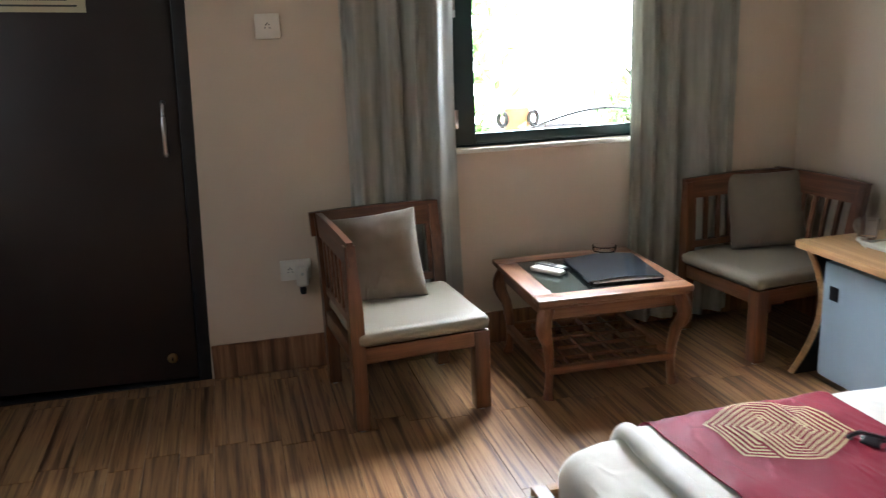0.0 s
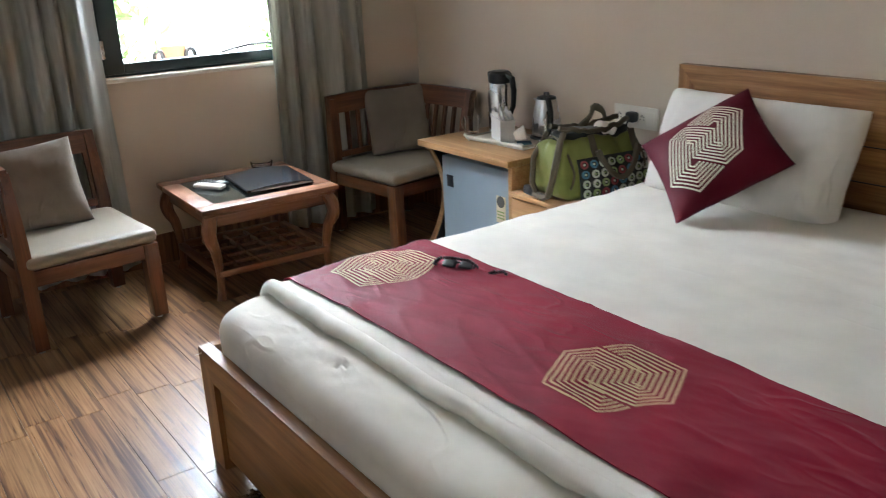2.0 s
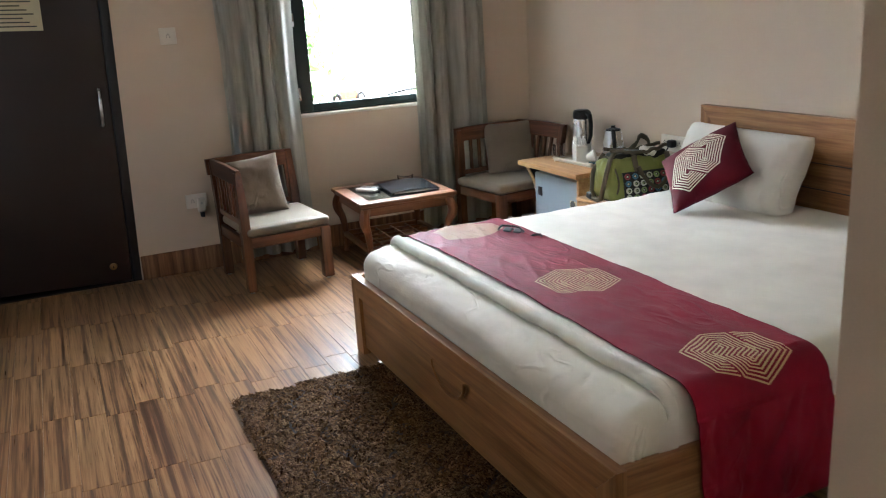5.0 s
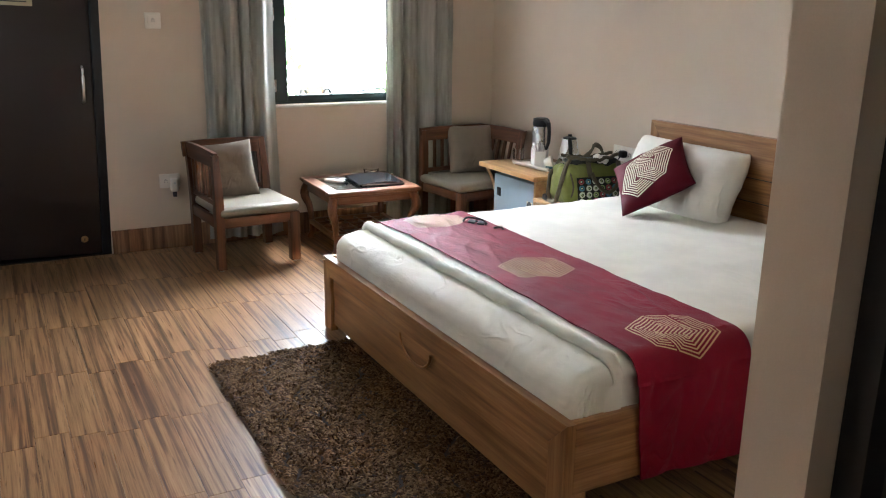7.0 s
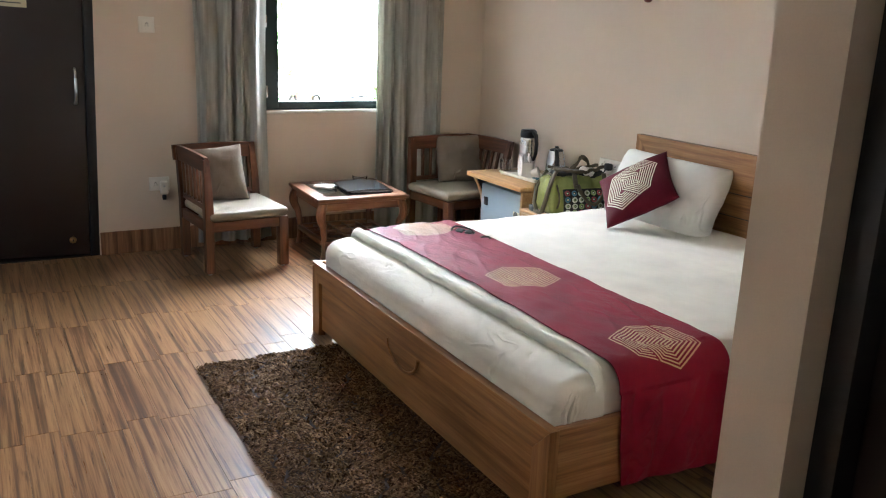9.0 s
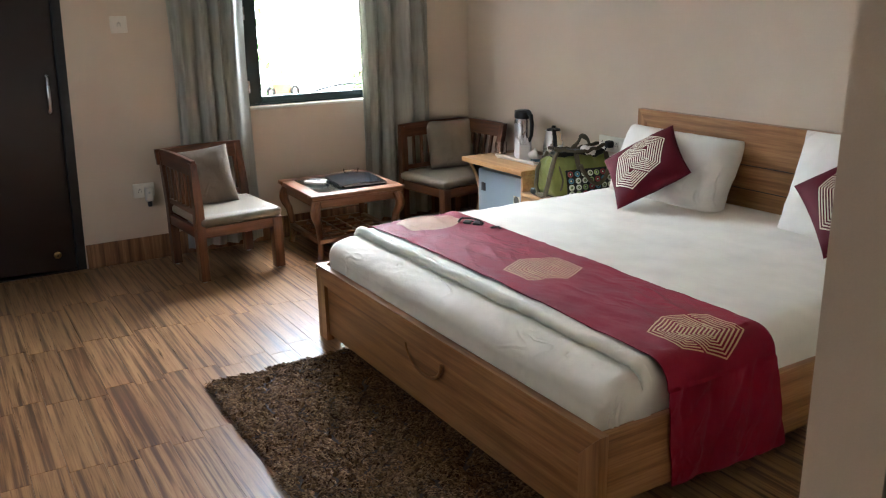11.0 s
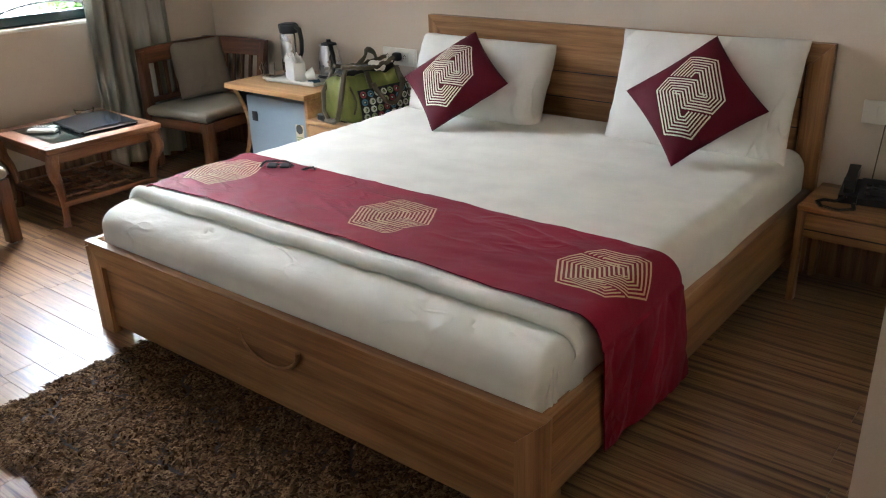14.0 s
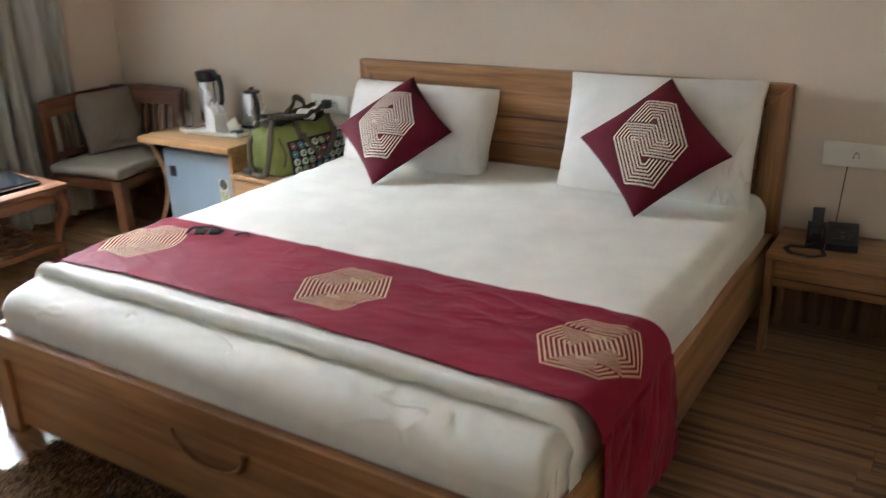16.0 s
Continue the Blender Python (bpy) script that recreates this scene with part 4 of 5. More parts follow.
# things on the table
fo = thing("folder", pose(1.575, 3.065, TT + 0.001, 0, 0, -6), "black leatherette guest folder lying closed on the table", "folder")
part("cover", box(-0.15, -0.175, 0, 0.15, 0.175, 0.004, 0.002), M_FOLDER, fo)
part("pages", box(-0.143, -0.168, 0.0042, 0.145, 0.168, 0.011), M_PAPER, fo)
part("cover", sheet(lambda u, v: (-0.15 + 0.30 * u, -0.175 + 0.35 * v, 0.0125 + 0.012 * math.sin(math.pi * u) + 0.004 * u * v), 14, 10, 0.003), M_FOLDER, fo)
part("spine", tube([(-0.15, -0.175, 0.008), (-0.15, 0.175, 0.008)], 0.0085, 10), M_FOLDER, fo)
for (x, y, a, c1, c2, lab) in ((1.318, 3.135, -58, M_WHITEP, M_GREY, "white air-conditioner remote control lying on the table"), (1.352, 3.175, -62, M_BLACK, M_GREY, "slim black remote control lying on the table")):
    rc = thing("remote_control", pose(x, y, TT + 0.0005, 0, 0, a), lab, "remote control")
    body = part("body", soft_box((-0.075, -0.024, 0), (0.075, 0.024, 0.02), 0.008, 8), c1, rc)
    part("display", box(0.025, -0.016, 0.0197, 0.063, 0.016, 0.0212, 0.0005), c2, body)
    for i in range(4):
        for j in (-1, 1):
            part("button", lathe([(0, 0.0225), (0.004, 0.022), (0.0045, 0.019), (0, 0.019)], 10, m=pose(-0.055 + i * 0.017, j * 0.010, 0)), c2, body)
single("ashtray", lathe([(0, 0), (0.044, 0), (0.052, 0.012), (0.055, 0.030), (0.047, 0.032), (0.043, 0.014), (0.036, 0.008), (0, 0.008)], 32), M_GLASS, "round clear glass ashtray on the table", "ashtray", pose(1.665, 3.335, TT + 0.001))

# ---- desk, drawer unit, fridge ----
DX, DY0, DY1, DT = 2.205, 2.115, 2.765, 0.558
desk = thing("desk", pose(0, 0, 0), "pale veneer desk with a curved black side panel", "desk")
part("desktop", box(DX, DY0, DT - 0.03, WX - 0.013, DY1, DT, 0.003), M_DESK, desk)
part("side_panel", box(DX + 0.02, DY0 + 0.002, 0.0, WX - 0.013, DY0 + 0.024, DT - 0.031, 0.002), M_DESK, desk)
curve = [(DX + 0.03 + 0.115 * math.sin(math.pi * (0.06 + 0.94 * k / 18)) ** 0.9 - 0.012 * k / 18, (DT - 0.031) * (1 - k / 18)) for k in range(19)]
part("curved_panel", prism(curve + [(WX - 0.014, 0), (WX - 0.014, DT - 0.031)], DY1 - 0.03, DY1 - 0.006), M_BLACK, desk, "black curved end panel")
part("edge_band", sheet(lambda u, v: (lambda c: (c[0] - 0.005, DY1 - 0.034 + 0.032 * v, c[1]))(curve[min(18, int(round(u * 18)))]), 18, 1, 0.006), M_DESK, desk, "pale bent wood edge")
part("back_panel", box(WX - 0.034, DY0 + 0.025, 0.02, WX - 0.0145, DY1 - 0.031, DT - 0.031), M_BLACK, desk)

fx, fy0, fy1, fh = 2.262, 2.165, 2.655, 0.492
fr = thing("mini_fridge", pose(0, 0, 0), "small blue-grey fridge under the desk", "fridge")
part("body", box(fx + 0.042, fy0, 0.02, WX - 0.04, fy1, fh, 0.006), M_FRIDGE, fr)
d = part("door", soft_box((fx, fy0 - 0.002, 0.03), (fx + 0.04, fy1 + 0.002, fh + 0.002), 0.009, 14), M_FRIDGE, fr)
part("badge", box(fx - 0.0035, fy1 - 0.085, fh - 0.14, fx + 0.002, fy1 - 0.04, fh - 0.085, 0.001), M_BLACK, d, "small dark square badge")
part("energy_label", box(fx - 0.0025, fy0 + 0.035, fh - 0.235, fx + 0.002, fy0 + 0.095, fh - 0.115, 0.0005), M_NOTICE, d, "pale energy label")
part("energy_label_print", lathe([(0, 0.001), (0.026, 0.001), (0.026, 0), (0, 0)], 20, m=pose(fx - 0.0026, fy0 + 0.065, fh - 0.14, 0, -90, 0)), M_INK, d)
for k in range(3):
    part("energy_label_print", box(fx - 0.0036, fy0 + 0.042, fh - 0.188 - k * 0.014, fx - 0.0026, fy0 + 0.088, fh - 0.182 - k * 0.014), M_RINGS[3], d)
for y in (fy0 + 0.05, fy1 - 0.05):
    part("foot", lathe([(0, 0), (0.018, 0), (0.018, 0.022), (0, 0.022)], 14, m=pose(fx + 0.07, y, 0)), M_BLACK, fr)

UX, UY0, UT = 2.215, 1.712, 0.432
un = thing("bedside_drawer_unit", pose(0, 0, 0), "pale veneer drawer unit between desk and bed", "drawer unit")
part("top", box(UX - 0.01, UY0, UT - 0.02, WX - 0.013, DY0 - 0.001, UT, 0.003), M_DESK, un)
part("carcass", box(UX + 0.02, UY0 + 0.004, 0.0, WX - 0.013, DY0 - 0.004, UT - 0.021), M_DESK, un)
for k in range(3):
    dr = part("drawer", box(UX, UY0 + 0.008, 0.03 + k * 0.127, UX + 0.019, DY0 - 0.008, 0.15 + k * 0.127, 0.003), M_DESK, un)
    part("knob", lathe([(0, 0.02), (0.009, 0.018), (0.011, 0.012), (0.005, 0), (0, 0)], 14, m=pose(UX, (UY0 + DY0) / 2, 0.09 + k * 0.127, 0, -90, 0)), M_STEEL, dr)

# things on the desk
tray = thing("tray", pose(2.475, 2.415, DT + 0.0005, 0, 0, 3), "white plastic serving tray on the desk", "tray")
part("base", box(-0.10, -0.185, 0, 0.10, 0.185, 0.006, 0.002), M_WHITEP, tray)
part("rim", tube([(-0.098, -0.183, 0.012), (0.098, -0.183, 0.012), (0.098, 0.183, 0.012), (-0.098, 0.183, 0.012)], 0.008, 8, closed=True), M_WHITEP, tray)

fl = thing("vacuum_flask", pose(2.60, 2.625, DT), "tall brushed steel vacuum flask with a black top", "flask")
part("body", lathe([(0, 0), (0.055, 0), (0.057, 0.01), (0.057, 0.222), (0.05, 0.235), (0, 0.236)], 36), M_STEEL, fl)
part("cap", lathe([(0, 0.288), (0.04, 0.287), (0.054, 0.275), (0.058, 0.255), (0.057, 0.236), (0, 0.2355)], 36), M_BLACK, fl, "black plastic lid")
part("spout", soft_box((-0.018, 0.03, 0.245), (0.018, 0.078, 0.28), 0.010, 8), M_BLACK, fl)
part("handle", tube([(0, -0.045, 0.272), (0, -0.085, 0.258), (0, -0.097, 0.20), (0, -0.092, 0.13), (0, -0.07, 0.09), (0, -0.05, 0.085)], [0.013, 0.014, 0.013, 0.012, 0.011, 0.010], 10), M_BLACK, fl, "black handle")

ke = thing("electric_kettle", pose(2.625, 2.335, DT), "steel electric kettle with black base and handle", "kettle")
part("base", lathe([(0, 0), (0.072, 0), (0.074, 0.012), (0.066, 0.022), (0, 0.022)], 32), M_BLACK, ke)
part("body", lathe([(0, 0.0225), (0.066, 0.0225), (0.068, 0.04), (0.06, 0.11), (0.05, 0.165), (0.044, 0.182), (0, 0.184)], 36), M_STEEL, ke)
part("lid", lathe([(0, 0.213), (0.012, 0.212), (0.014, 0.2), (0.042, 0.192), (0.045, 0.1825), (0, 0.1845)], 32), M_BLACK, ke, "black lid")
part("handle", tube([(-0.03, -0.03, 0.195), (-0.045, -0.06, 0.19), (-0.055, -0.085, 0.14), (-0.052, -0.085, 0.08), (-0.042, -0.06, 0.045)], [0.011, 0.013, 0.013, 0.012, 0.010], 10), M_BLACK, ke, "black handle")
part("spout", prism([(0.03, 0.15), (0.075, 0.178), (0.04, 0.185)], -0.014, 0.014, axis="x"), M_STEEL, ke)

na = thing("napkin_holder", pose(2.455, 2.438, DT + 0.007, 0, 0, -25), "white napkins standing in a folded paper holder", "napkins")
part("holder", prism([(-0.078, 0), (0.078, 0), (0.082, 0.105), (0.04, 0.098), (-0.01, 0.104), (-0.080, 0.100)], -0.034, 0.034, axis="x"), M_PAPER, na)
for k in range(5):
    o = -0.028 + k * 0.014
    peaks = [(0.076 - 0.032 * q, 0.112 + (0.016 if (q + k) % 2 else 0.002) + 0.005 * ((q * 3 + k * 2) % 4)) for q in range(5)]
    part("napkin", prism([(-0.074, 0.02), (0.074, 0.02)] + peaks + [(-0.076, 0.108)], o - 0.003, o + 0.003, axis="x"), M_PAPER, na)


def glass_mug(m, label):
    g = thing("glass_cup", m, label, "cup", "glass cups by the kettle")
    part("bowl", lathe([(0, 0), (0.03, 0), (0.036, 0.012), (0.039, 0.082), (0.0365, 0.082), (0.033, 0.014), (0, 0.009)], 28), M_GLASS, g)
    part("handle", tube([(0.036, 0, 0.066), (0.055, 0, 0.066), (0.064, 0, 0.045), (0.055, 0, 0.024), (0.036, 0, 0.022)], 0.004, 8), M_GLASS, g)
    return g


glass_mug(pose(2.455, 2.668, DT + 0.0005, 0, 0, 100), "clear glass mug standing at the desk's edge")
single("teacup", lathe([(0, 0), (0.018, 0), (0.022, 0.006), (0.036, 0.05), (0.034, 0.05), (0.02, 0.009), (0, 0.007)], 28), M_WHITEP, "small white teacup lying on the tray", "cup", pose(2.435, 2.335, DT + 0.040, 72, 20, 40))
for k, (x, y, a) in enumerate(((2.43, 2.39, 20), (2.46, 2.30, -30), (2.41, 2.28, 60))):
    single("sachet", soft_box((-0.032, -0.022, 0), (0.032, 0.022, 0.008), 0.004, 6, 0.002, 30, k), (M_PAPER, M_RINGS[2], M_PAPER)[k], "small coffee or sugar sachet on the tray", "sachet", pose(x, y, DT + 0.007, 6, 0, a), group="sachets on the tray")
single("spoon", tube([(-0.06, 0, 0.004), (0.0, 0, 0.006), (0.05, 0, 0.004), (0.075, 0, 0.004)], [0.003, 0.003, 0.006, 0.009], 8), M_WHITEP, "white plastic stirrer on the desk edge", "spoon", pose(2.375, 2.60, DT, 0, 0, 60))

# ---- bag ----
bag = thing("travel_bag", pose(2.455, 1.905, UT, 0, 0, -8), "green and black patterned holdall standing on the drawer unit", "bag")
L2, D2, HH = 0.215, 0.135, 0.255


def bag_body():
    b = soft_box((-L2, -D2, 0), (L2, D2, HH), 0.055, 40, 0.008, 9, 3.0)
    for v in b.verts:
        f = max(0.0, v.co.z / HH)
        v.co.y *= 1 - 0.42 * f ** 1.4
        v.co.x *= 1 - 0.10 * f + 0.05 * math.sin(f * math.pi)
        drape = noise.noise(Vector((v.co.x * 7, v.co.y * 7, 2.0))) + 0.5 * noise.noise(Vector((v.co.x * 19, v.co.y * 16, v.co.z * 6)))
        v.co.z += f * f * (0.030 * drape - 0.030 * math.cos(v.co.x / L2 * 1.5))
        pleat = noise.noise(Vector((v.co.x * 26, v.co.y * 26, v.co.z * 4)))
        v.co.x += 0.010 * pleat * math.copysign(1, v.co.x) * f
        v.co.y += 0.008 * pleat * math.copysign(1, v.co.y)
    return b


body = part("body", bag_body(), M_BAGG, bag)
for s in (-1, 1):
    rim = [(s * (L2 - 0.040), (D2 + 0.004) * math.cos(a) * (1 - 0.36 * max(0.0, math.sin(a))), HH * 0.48 + HH * 0.48 * math.sin(a)) for a in [2 * math.pi * k / 32 for k in range(32)]]
    part("piping", tube(rim, 0.005, 6, closed=True), M_STRAP, body)


def face_y(z):
    return -D2 * (1 - 0.42 * (z / HH) ** 1.4)


def pocket_pt(u, v):
    z = 0.012 + 0.155 * v
    bow = 0.020 * (1 - (2 * u - 1) ** 4) * (1 - (2 * v - 1) ** 4)
    return Vector((-L2 + 0.075 + u * (2 * L2 - 0.085), face_y(z) - 0.006 - bow, z))


pk = part("pocket", sheet(pocket_pt, 24, 16, 0.006), M_BAGD, bag, "dark front pocket printed with coloured rings")
for i in range(8):
    for j in range(4):
        u, v = 0.07 + i * 0.123, 0.14 + j * 0.24
        p, q = pocket_pt(u, v), pocket_pt(u, v + 0.05)
        tilt = math.degrees(math.atan2(q.z - p.z, q.y - p.y))
        mt = M_RINGS[(0, 1, 0, 3, 2)[(i * 3 + j * 2) % 5]]
        m = pose(p.x, p.y - 0.002, p.z, tilt)
        part("ring", lathe([(0.0085, 0.003), (0.0165, 0.003), (0.0172, -0.004), (0.0085, -0.004)], 14, m=m), mt, pk)
        part("ring_centre", lathe([(0, 0.003), (0.004, 0.003), (0.0045, -0.004), (0, -0.004)], 8, m=m), M_RINGS[3] if mt == M_RINGS[0] else M_RINGS[0], pk)
def mouth(s):
    return [(-0.17 + 0.34 * k / 20, s * (0.030 + 0.028 * math.sin(math.pi * k / 20)), HH + 0.004 + 0.018 * noise.noise(Vector((k * 0.45, s * 2.0, 1))) + 0.022 * abs(k / 10 - 1) ** 2) for k in range(21)]
for s in (-1, 1):
    part("opening_edge", tube(mouth(s), 0.011, 6), M_STRAP, bag, "grey-brown zipped opening edge")
part("opening", soft_box((-L2 + 0.05, -0.045, HH - 0.05), (L2 - 0.05, 0.045, HH + 0.006), 0.018, 14, 0.010, 20, 8.0), M_BAGD, bag, "dark gaping opening")
part("cloth_bundle", soft_box((0.02, -0.055, HH - 0.02), (0.10, 0.0, HH + 0.026), 0.018, 14, 0.014, 24, 2.0), M_PILLOW, bag, "crumpled pale cloth on top")


def band(points, width, bm=None):
    """Flat webbing along points, its breadth along x."""
    pts = [Vector(p) for p in points]
    return sheet(lambda u, v: pts[int(round(u * (len(pts) - 1)))] + Vector(((v - 0.5) * width, 0, 0)), len(pts) - 1, 2, 0.004, bm)


# standing handle, slack handle on the front, hanging shoulder strap
peak = [(-0.02 + 0.16 * k / 16, 0.035 + 0.01 * math.sin(k), HH - 0.01 + 0.085 * math.sin(math.pi * k / 16) ** 1.7) for k in range(17)]
part("handle", tube(peak, [0.012 + 0.004 * math.sin(k * 0.9) for k in range(17)], 7), M_STRAP, bag, "olive webbing handle bunched upright")
loop = [(-0.055 + 0.20 * k / 18, face_y(max(0.02, HH - 0.06 - 0.115 * math.sin(math.pi * k / 18))) - 0.034, HH - 0.06 - 0.115 * math.sin(math.pi * k / 18) ** 0.8) for k in range(19)]
part("handle", tube(loop, 0.013, 4, square=True), M_STRAP, bag, "olive webbing handle hanging over the pocket")
for x in (-0.055, 0.145):
    part("strap", band([(x, face_y(HH) - 0.004, HH - 0.004), (x, face_y(0.20) - 0.010, 0.20), (x, face_y(0.17) - 0.018, 0.17)], 0.030), M_STRAP, bag)
part("shoulder_strap", tube([(-L2 + 0.07, -0.03, HH + 0.008), (-L2 + 0.03, -0.06, HH - 0.02), (-L2 - 0.005, -0.085, 0.17), (-L2 - 0.026, -0.085, 0.09), (-L2 - 0.034, -0.07, 0.03), (-L2 - 0.03, -0.03, 0.016), (-L2 - 0.024, 0.04, 0.014)], [0.012, 0.014, 0.015, 0.014, 0.014, 0.014, 0.013], 6), M_STRAP, bag)
part("shoulder_strap", tube([(-L2 + 0.05, 0.05, HH), (-L2 - 0.012, 0.06, 0.16), (-L2 - 0.026, 0.05, 0.06), (-L2 - 0.022, 0.02, 0.014)], 0.012, 6), M_STRAP, bag)
part("strap_end", soft_box((-L2 - 0.03, 0.05, 0.001), (-L2 + 0.0, 0.12, 0.04), 0.012, 8, 0.004, 20), M_BLACK, bag)
pg = thing("power_plug", pose(WX - 0.016, 1.90, 0.70), "black plug in the wall socket above the bag", "plug")
part("body", soft_box((-0.045, -0.024, -0.022), (0.0, 0.024, 0.022), 0.014, 8), M_BLACK, pg)
part("cord", tube([(-0.04, 0, -0.01), (-0.06, 0.01, -0.05), (-0.05, 0.03, -0.13), (-0.03, 0.05, -0.25)], 0.004, 6), M_BLACK, pg)

# ---- bedside table and telephone ----
NX, NY0, NY1, NT = 2.405, -0.80, -0.322, 0.392
ns = thing("bedside_table", pose(0, 0, 0), "brown veneer bedside table with one drawer and open base", "bedside table")
part("top", box(NX, NY0, NT - 0.022, WX - 0.013, NY1, NT, 0.003), M_VENY, ns)
dr = part("drawer", box(NX + 0.012, NY0 + 0.035, NT - 0.125, NX + 0.03, NY1 - 0.03, NT - 0.03, 0.002), M_VENY, ns)
part("groove", box(NX + 0.0095, NY0 + 0.037, NT - 0.094, NX + 0.013, NY1 - 0.032, NT - 0.090), M_BLACK, dr)
part("carcass", box(NX + 0.031, NY0 + 0.03, NT - 0.125, WX - 0.02, NY1 - 0.028, NT - 0.023), M_VENY, ns)
for y in (NY0 + 0.003, NY1 - 0.028):
    for x in (NX + 0.004, WX - 0.055):
        part("leg", box(x, y, 0, x + 0.04, y + 0.025, NT - 0.0225, 0.002), M_VENZ, ns)

ph = thing("telephone", pose(2.610, -0.505, NT, 0, 0, -82), "black desk telephone with coiled cord", "telephone")
part("base", prism([(-0.085, 0.0), (0.085, 0.0), (0.085, 0.055), (0.05, 0.062), (-0.085, 0.025)], -0.02, 0.085, axis="x"), M_BLACK, ph)
part("cradle", prism([(-0.085, 0.0), (0.085, 0.0), (0.085, 0.048), (-0.085, 0.030)], -0.085, -0.021, axis="x"), M_BLACK, ph)
hs = part("handset", tube([(-0.053, -0.092, 0.052), (-0.053, -0.075, 0.068), (-0.053, 0.0, 0.082), (-0.053, 0.075, 0.086), (-0.053, 0.095, 0.070)], [0.024, 0.029, 0.025, 0.029, 0.024], 4, square=True), M_BLACK, ph, "black handset")
for i in range(3):
    for j in range(4):
        part("key", box(0.0 + i * 0.024, -0.06 + j * 0.022, 0.036 + j * 0.0045, 0.017 + i * 0.024, -0.045 + j * 0.022, 0.042 + j * 0.0045, 0.001), M_INK, ph)
cord = []
path = [(-0.055, -0.09, 0.03), (-0.09, -0.11, 0.012), (-0.13, -0.10, 0.010), (-0.15, -0.13, 0.010), (-0.13, -0.18, 0.010), (-0.07, -0.20, 0.010), (-0.02, -0.17, 0.010), (-0.03, -0.10, 0.010)]
for k in range(241):
    f = k / 240 * (len(path) - 1)
    i = min(int(f), len(path) - 2)
    p = Vector(path[i]).lerp(Vector(path[i + 1]), f - i)
    a = k * 0.95
    cord.append((p.x + 0.005 * math.cos(a), p.y + 0.005 * math.sin(a), p.z + 0.005 * math.cos(a + 1.2)))
part("cord", tube(cord, 0.003, 5), M_BLACK, ph, "black coiled cord")
single("telephone_cable", tube([(WX - 0.014, -0.51, 0.65), (WX - 0.02, -0.505, 0.55), (WX - 0.03, -0.50, 0.43), (WX - 0.06, -0.49, 0.398), (2.66, -0.47, 0.397)], 0.0022, 6), M_STRAP, "thin brown telephone cable running down the wall", "cable")

# ---- rug ----
RUG = (0.062, 0.98, -0.085, 1.44)
rug = thing("rug", pose(0, 0, 0), "dark brown shaggy rug half under the bed's foot", "rug")
part("backing", box(RUG[0] + 0.01, RUG[2] + 0.01, 0.0005, RUG[1], RUG[3] - 0.01, 0.008, 0.002), M_RUGBASE, rug)
rng = random.Random(11)
verts, faces = [], []
for _ in range(38000):
    x, y = RUG[0] + rng.random() * 0.72, RUG[2] + rng.random() * (RUG[3] - RUG[2])
    lean = -0.5 + 2.6 * noise.noise(Vector((x * 18, y * 18, 0))) + rng.uniform(-0.5, 0.5) + (math.pi if noise.noise(Vector((x * 9, y * 9, 4))) > 0 else 0.0)
    h, w, reach = rng.uniform(0.009, 0.019) + 0.004 * noise.noise(Vector((x * 40, y * 40, 5))), rng.uniform(0.0024, 0.005), rng.uniform(0.016, 0.030)
    h = max(h, 0.008)
    dx, dy = math.cos(lean), math.sin(lean)
    n = len(verts)
    verts += [(x - dy * w, y + dx * w, 0.006), (x + dy * w, y - dx * w, 0.006), (x + dx * reach * 0.5 + dy * w, y + dy * reach * 0.5 - dx * w, h), (x + dx * reach * 0.5 - dy * w, y + dy * reach * 0.5 + dx * w, h), (x + dx * reach, y + dy * reach, h * 0.8)]
    faces += [(n, n + 1, n + 2, n + 3), (n + 3, n + 2, n + 4)]
me = bpy.data.meshes.new("pile")
me.from_pydata(verts, [], faces)
me.materials.append(M_PILE)
pile = new("pile", me)
pile.parent = rug
tagged(pile, "shaggy brown pile", kind="stuff")

# ---- outside the window ----
rail = thing("terrace_railing", pose(0, 0, 0), "black iron terrace railing with arched bars and a terracotta post", "railing")
RY = 6.2
part("post", box(2.15, RY - 0.09, -0.12, 2.36, RY + 0.09, 0.80, 0.01), M_TERRA, rail)
for xa, xb in ((0.9, 2.14), (2.37, 3.7)):
    pts = [(xa + (xb - xa) * k / 20, RY, 0.62 + 0.13 * math.sin(math.pi * k / 20)) for k in range(21)]
    part("arched_bar", tube(pts, 0.012, 8), M_IRON, rail)
    part("bottom_bar", tube([(xa, RY, 0.45), (xb, RY, 0.45)], 0.012, 8), M_IRON, rail)
    for k in range(1, 9):
        x = xa + (xb - xa) * k / 9
        part("bar", tube([(x, RY, -0.12), (x, RY, 0.62 + 0.13 * math.sin(math.pi * k / 9))], 0.006, 6), M_IRON, rail)
for x in (2.13, 2.38):
    part("scroll", tube([(x + 0.035 * math.cos(a), RY - 0.11, 0.72 + 0.05 * math.sin(a)) for a in [2 * math.pi * k / 16 for k in range(16)]], 0.018, 8, closed=True), M_IRON, rail)


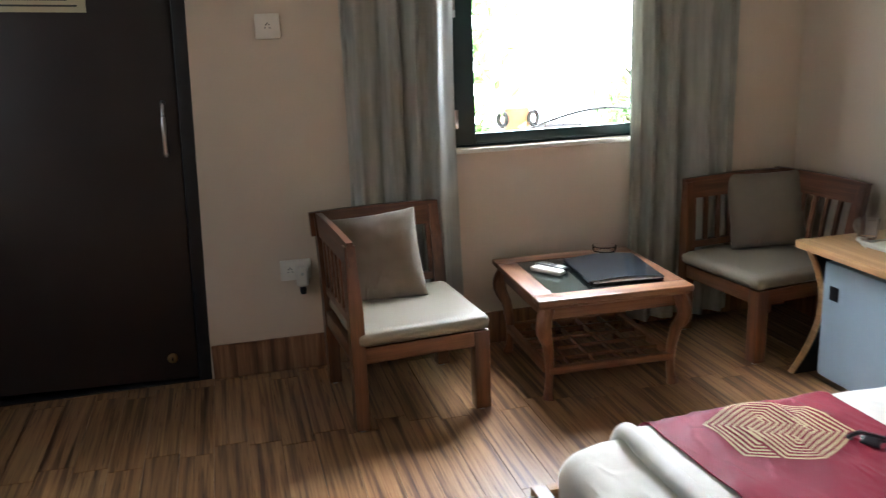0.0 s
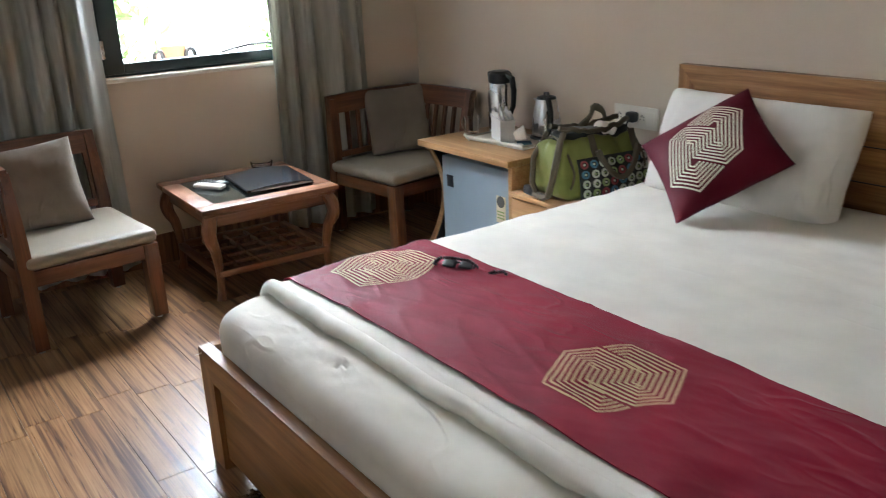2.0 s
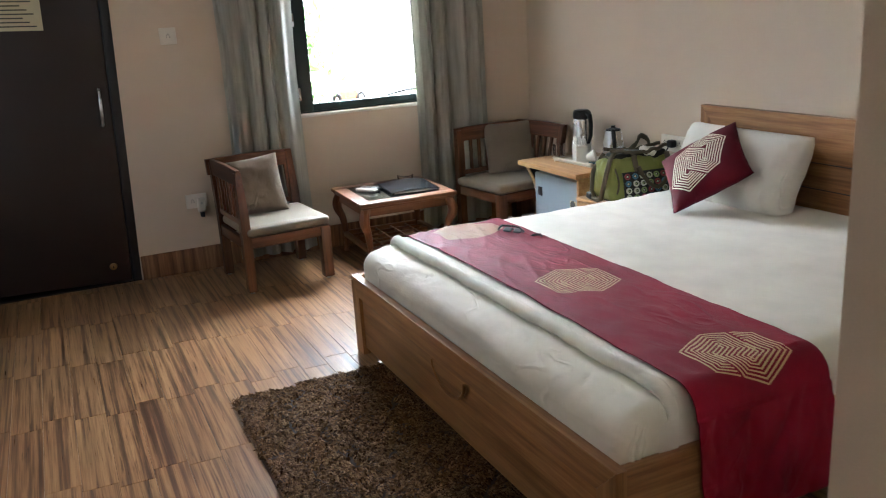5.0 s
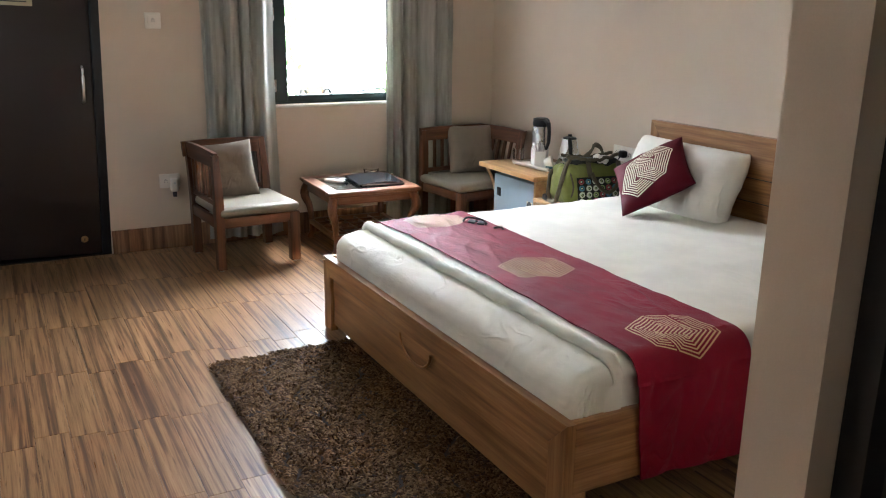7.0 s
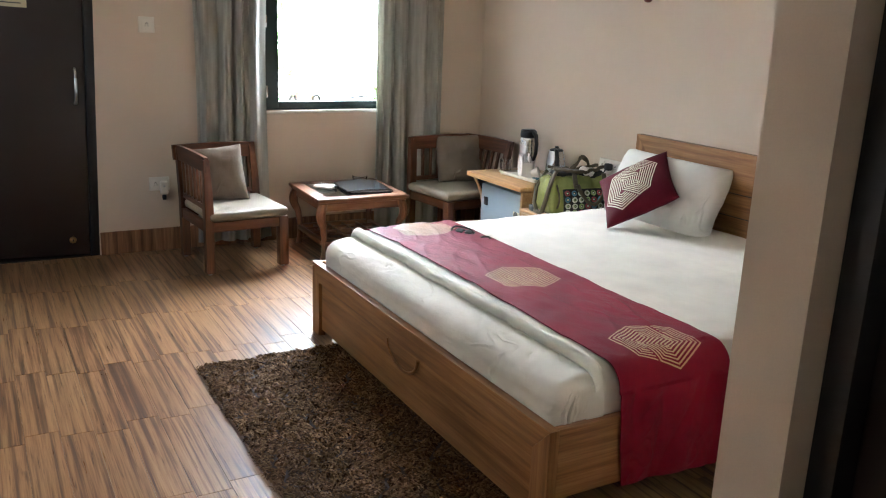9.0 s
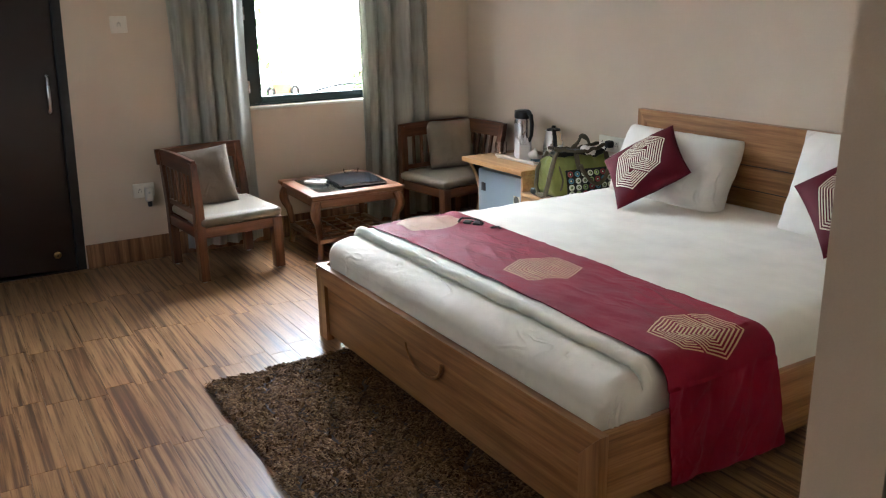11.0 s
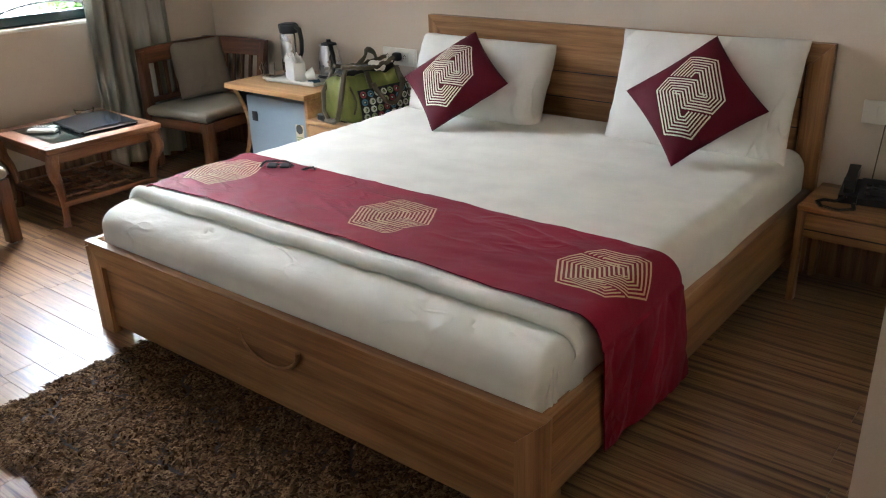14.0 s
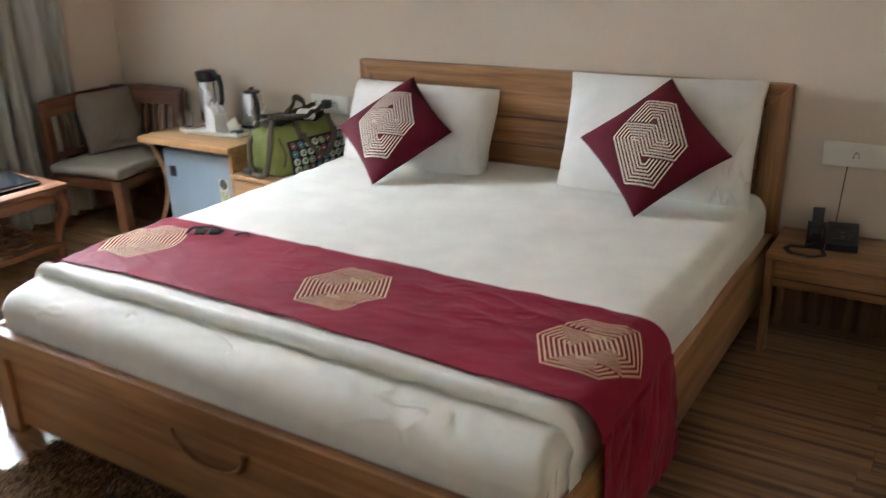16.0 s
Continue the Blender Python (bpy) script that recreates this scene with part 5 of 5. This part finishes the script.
def tree(x, y, height, spread, leaves, seed, low):
    rng = random.Random(seed)
    t = thing("tree", pose(x, y, -0.12), "leafy green tree standing beyond the window", "tree")
    trunk = tube([(0, 0, 0), (0.03, 0, height * 0.3), (-0.02, 0.02, height * 0.6), (0.02, 0, height * 0.9)], [0.07, 0.055, 0.04, 0.02], 10)
    tips = []
    for k in range(16):
        a, z = rng.uniform(0, 6.28), height * rng.uniform(low, 0.95)
        r = spread * rng.uniform(0.5, 1)
        end = Vector((r * math.cos(a), r * math.sin(a), z + rng.uniform(-0.1, 0.35)))
        tube([(0, 0, z - 0.1), (end.x * 0.5, end.y * 0.5, z + 0.1), end], [0.022, 0.014, 0.006], 6, trunk)
        tips.append(end)
    part("trunk", trunk, M_BARK, t)
    verts, faces = [], []
    for _ in range(leaves):
        c = rng.choice(tips) * rng.uniform(0.5, 1.0)
        c.z = max(c.z, height * low * 0.8)
        c += Vector((rng.gauss(0, 0.14), rng.gauss(0, 0.14), rng.gauss(0, 0.15)))
        m = Matrix.Translation(c) @ Euler((rng.uniform(-1, 1) + 0.9, rng.uniform(-0.7, 0.7), rng.uniform(0, 6.28))).to_matrix().to_4x4()
        l, w = rng.uniform(0.09, 0.16), rng.uniform(0.022, 0.04)
        n = len(verts)
        verts += [tuple(m @ Vector(p)) for p in ((0, 0, 0), (w, l * 0.4, 0.008), (0, l * 0.5, -0.008), (-w, l * 0.4, 0.008), (0, l, -0.02))]
        faces += [(n, n + 1, n + 2), (n, n + 2, n + 3), (n + 1, n + 4, n + 2), (n + 2, n + 4, n + 3)]
    me = bpy.data.meshes.new("crown")
    me.from_pydata(verts, [], faces)
    me.materials.append(M_LEAF)
    cr = new("crown", me)
    cr.parent = t
    return t


tree(1.35, 5.6, 2.6, 0.55, 1500, 3, 0.33)
tree(3.6, 6.6, 1.1, 0.5, 500, 8, 0.5)

# ---- floor strips ----
SW, SL = 0.117, 0.604
strip = mesh_of("strip", box(-SW / 2 + 0.0005, -SL / 2 + 0.0007, -0.006, SW / 2 - 0.0005, SL / 2 - 0.0007, 0.0, 0.0006, seg=1), M_FLOOR, smooth=False)
rng = random.Random(21)
rest = bmesh.new()
cols = int((WX - XL) / SW) + 2
count = 0
for i in range(cols):
    off = (0.0, 0.055, 0.015, 0.075, 0.03)[i % 5] + rng.uniform(-0.01, 0.01)
    for j in range(-8, 6):
        x, y = XL - 0.03 + SW * (i + 0.5), 1.295 + off + SL * j
        if y - SL / 2 > WY + 0.1 or y + SL / 2 < YB or (x > XC + 0.15 and y + SL / 2 < YS - 0.2) or x > WX + 0.05:
            continue
        if -1.3 < x < 2.6 and y > -0.95 and not (x > 0.95 and -0.1 < y < 1.5) and count < 300:
            ob = new("floor_strip", strip)
            ob.parent, ob.location = floor, (x, y, 0)
            count += 1
        else:
            merged(rest, box(x - SW / 2 + 0.0005, y - SL / 2 + 0.0007, -0.006, x + SW / 2 - 0.0005, y + SL / 2 - 0.0007, 0.0))
ob = part("floor_strips", rest, M_FLOOR, floor, smooth=False)
tagged(ob, kind="stuff")
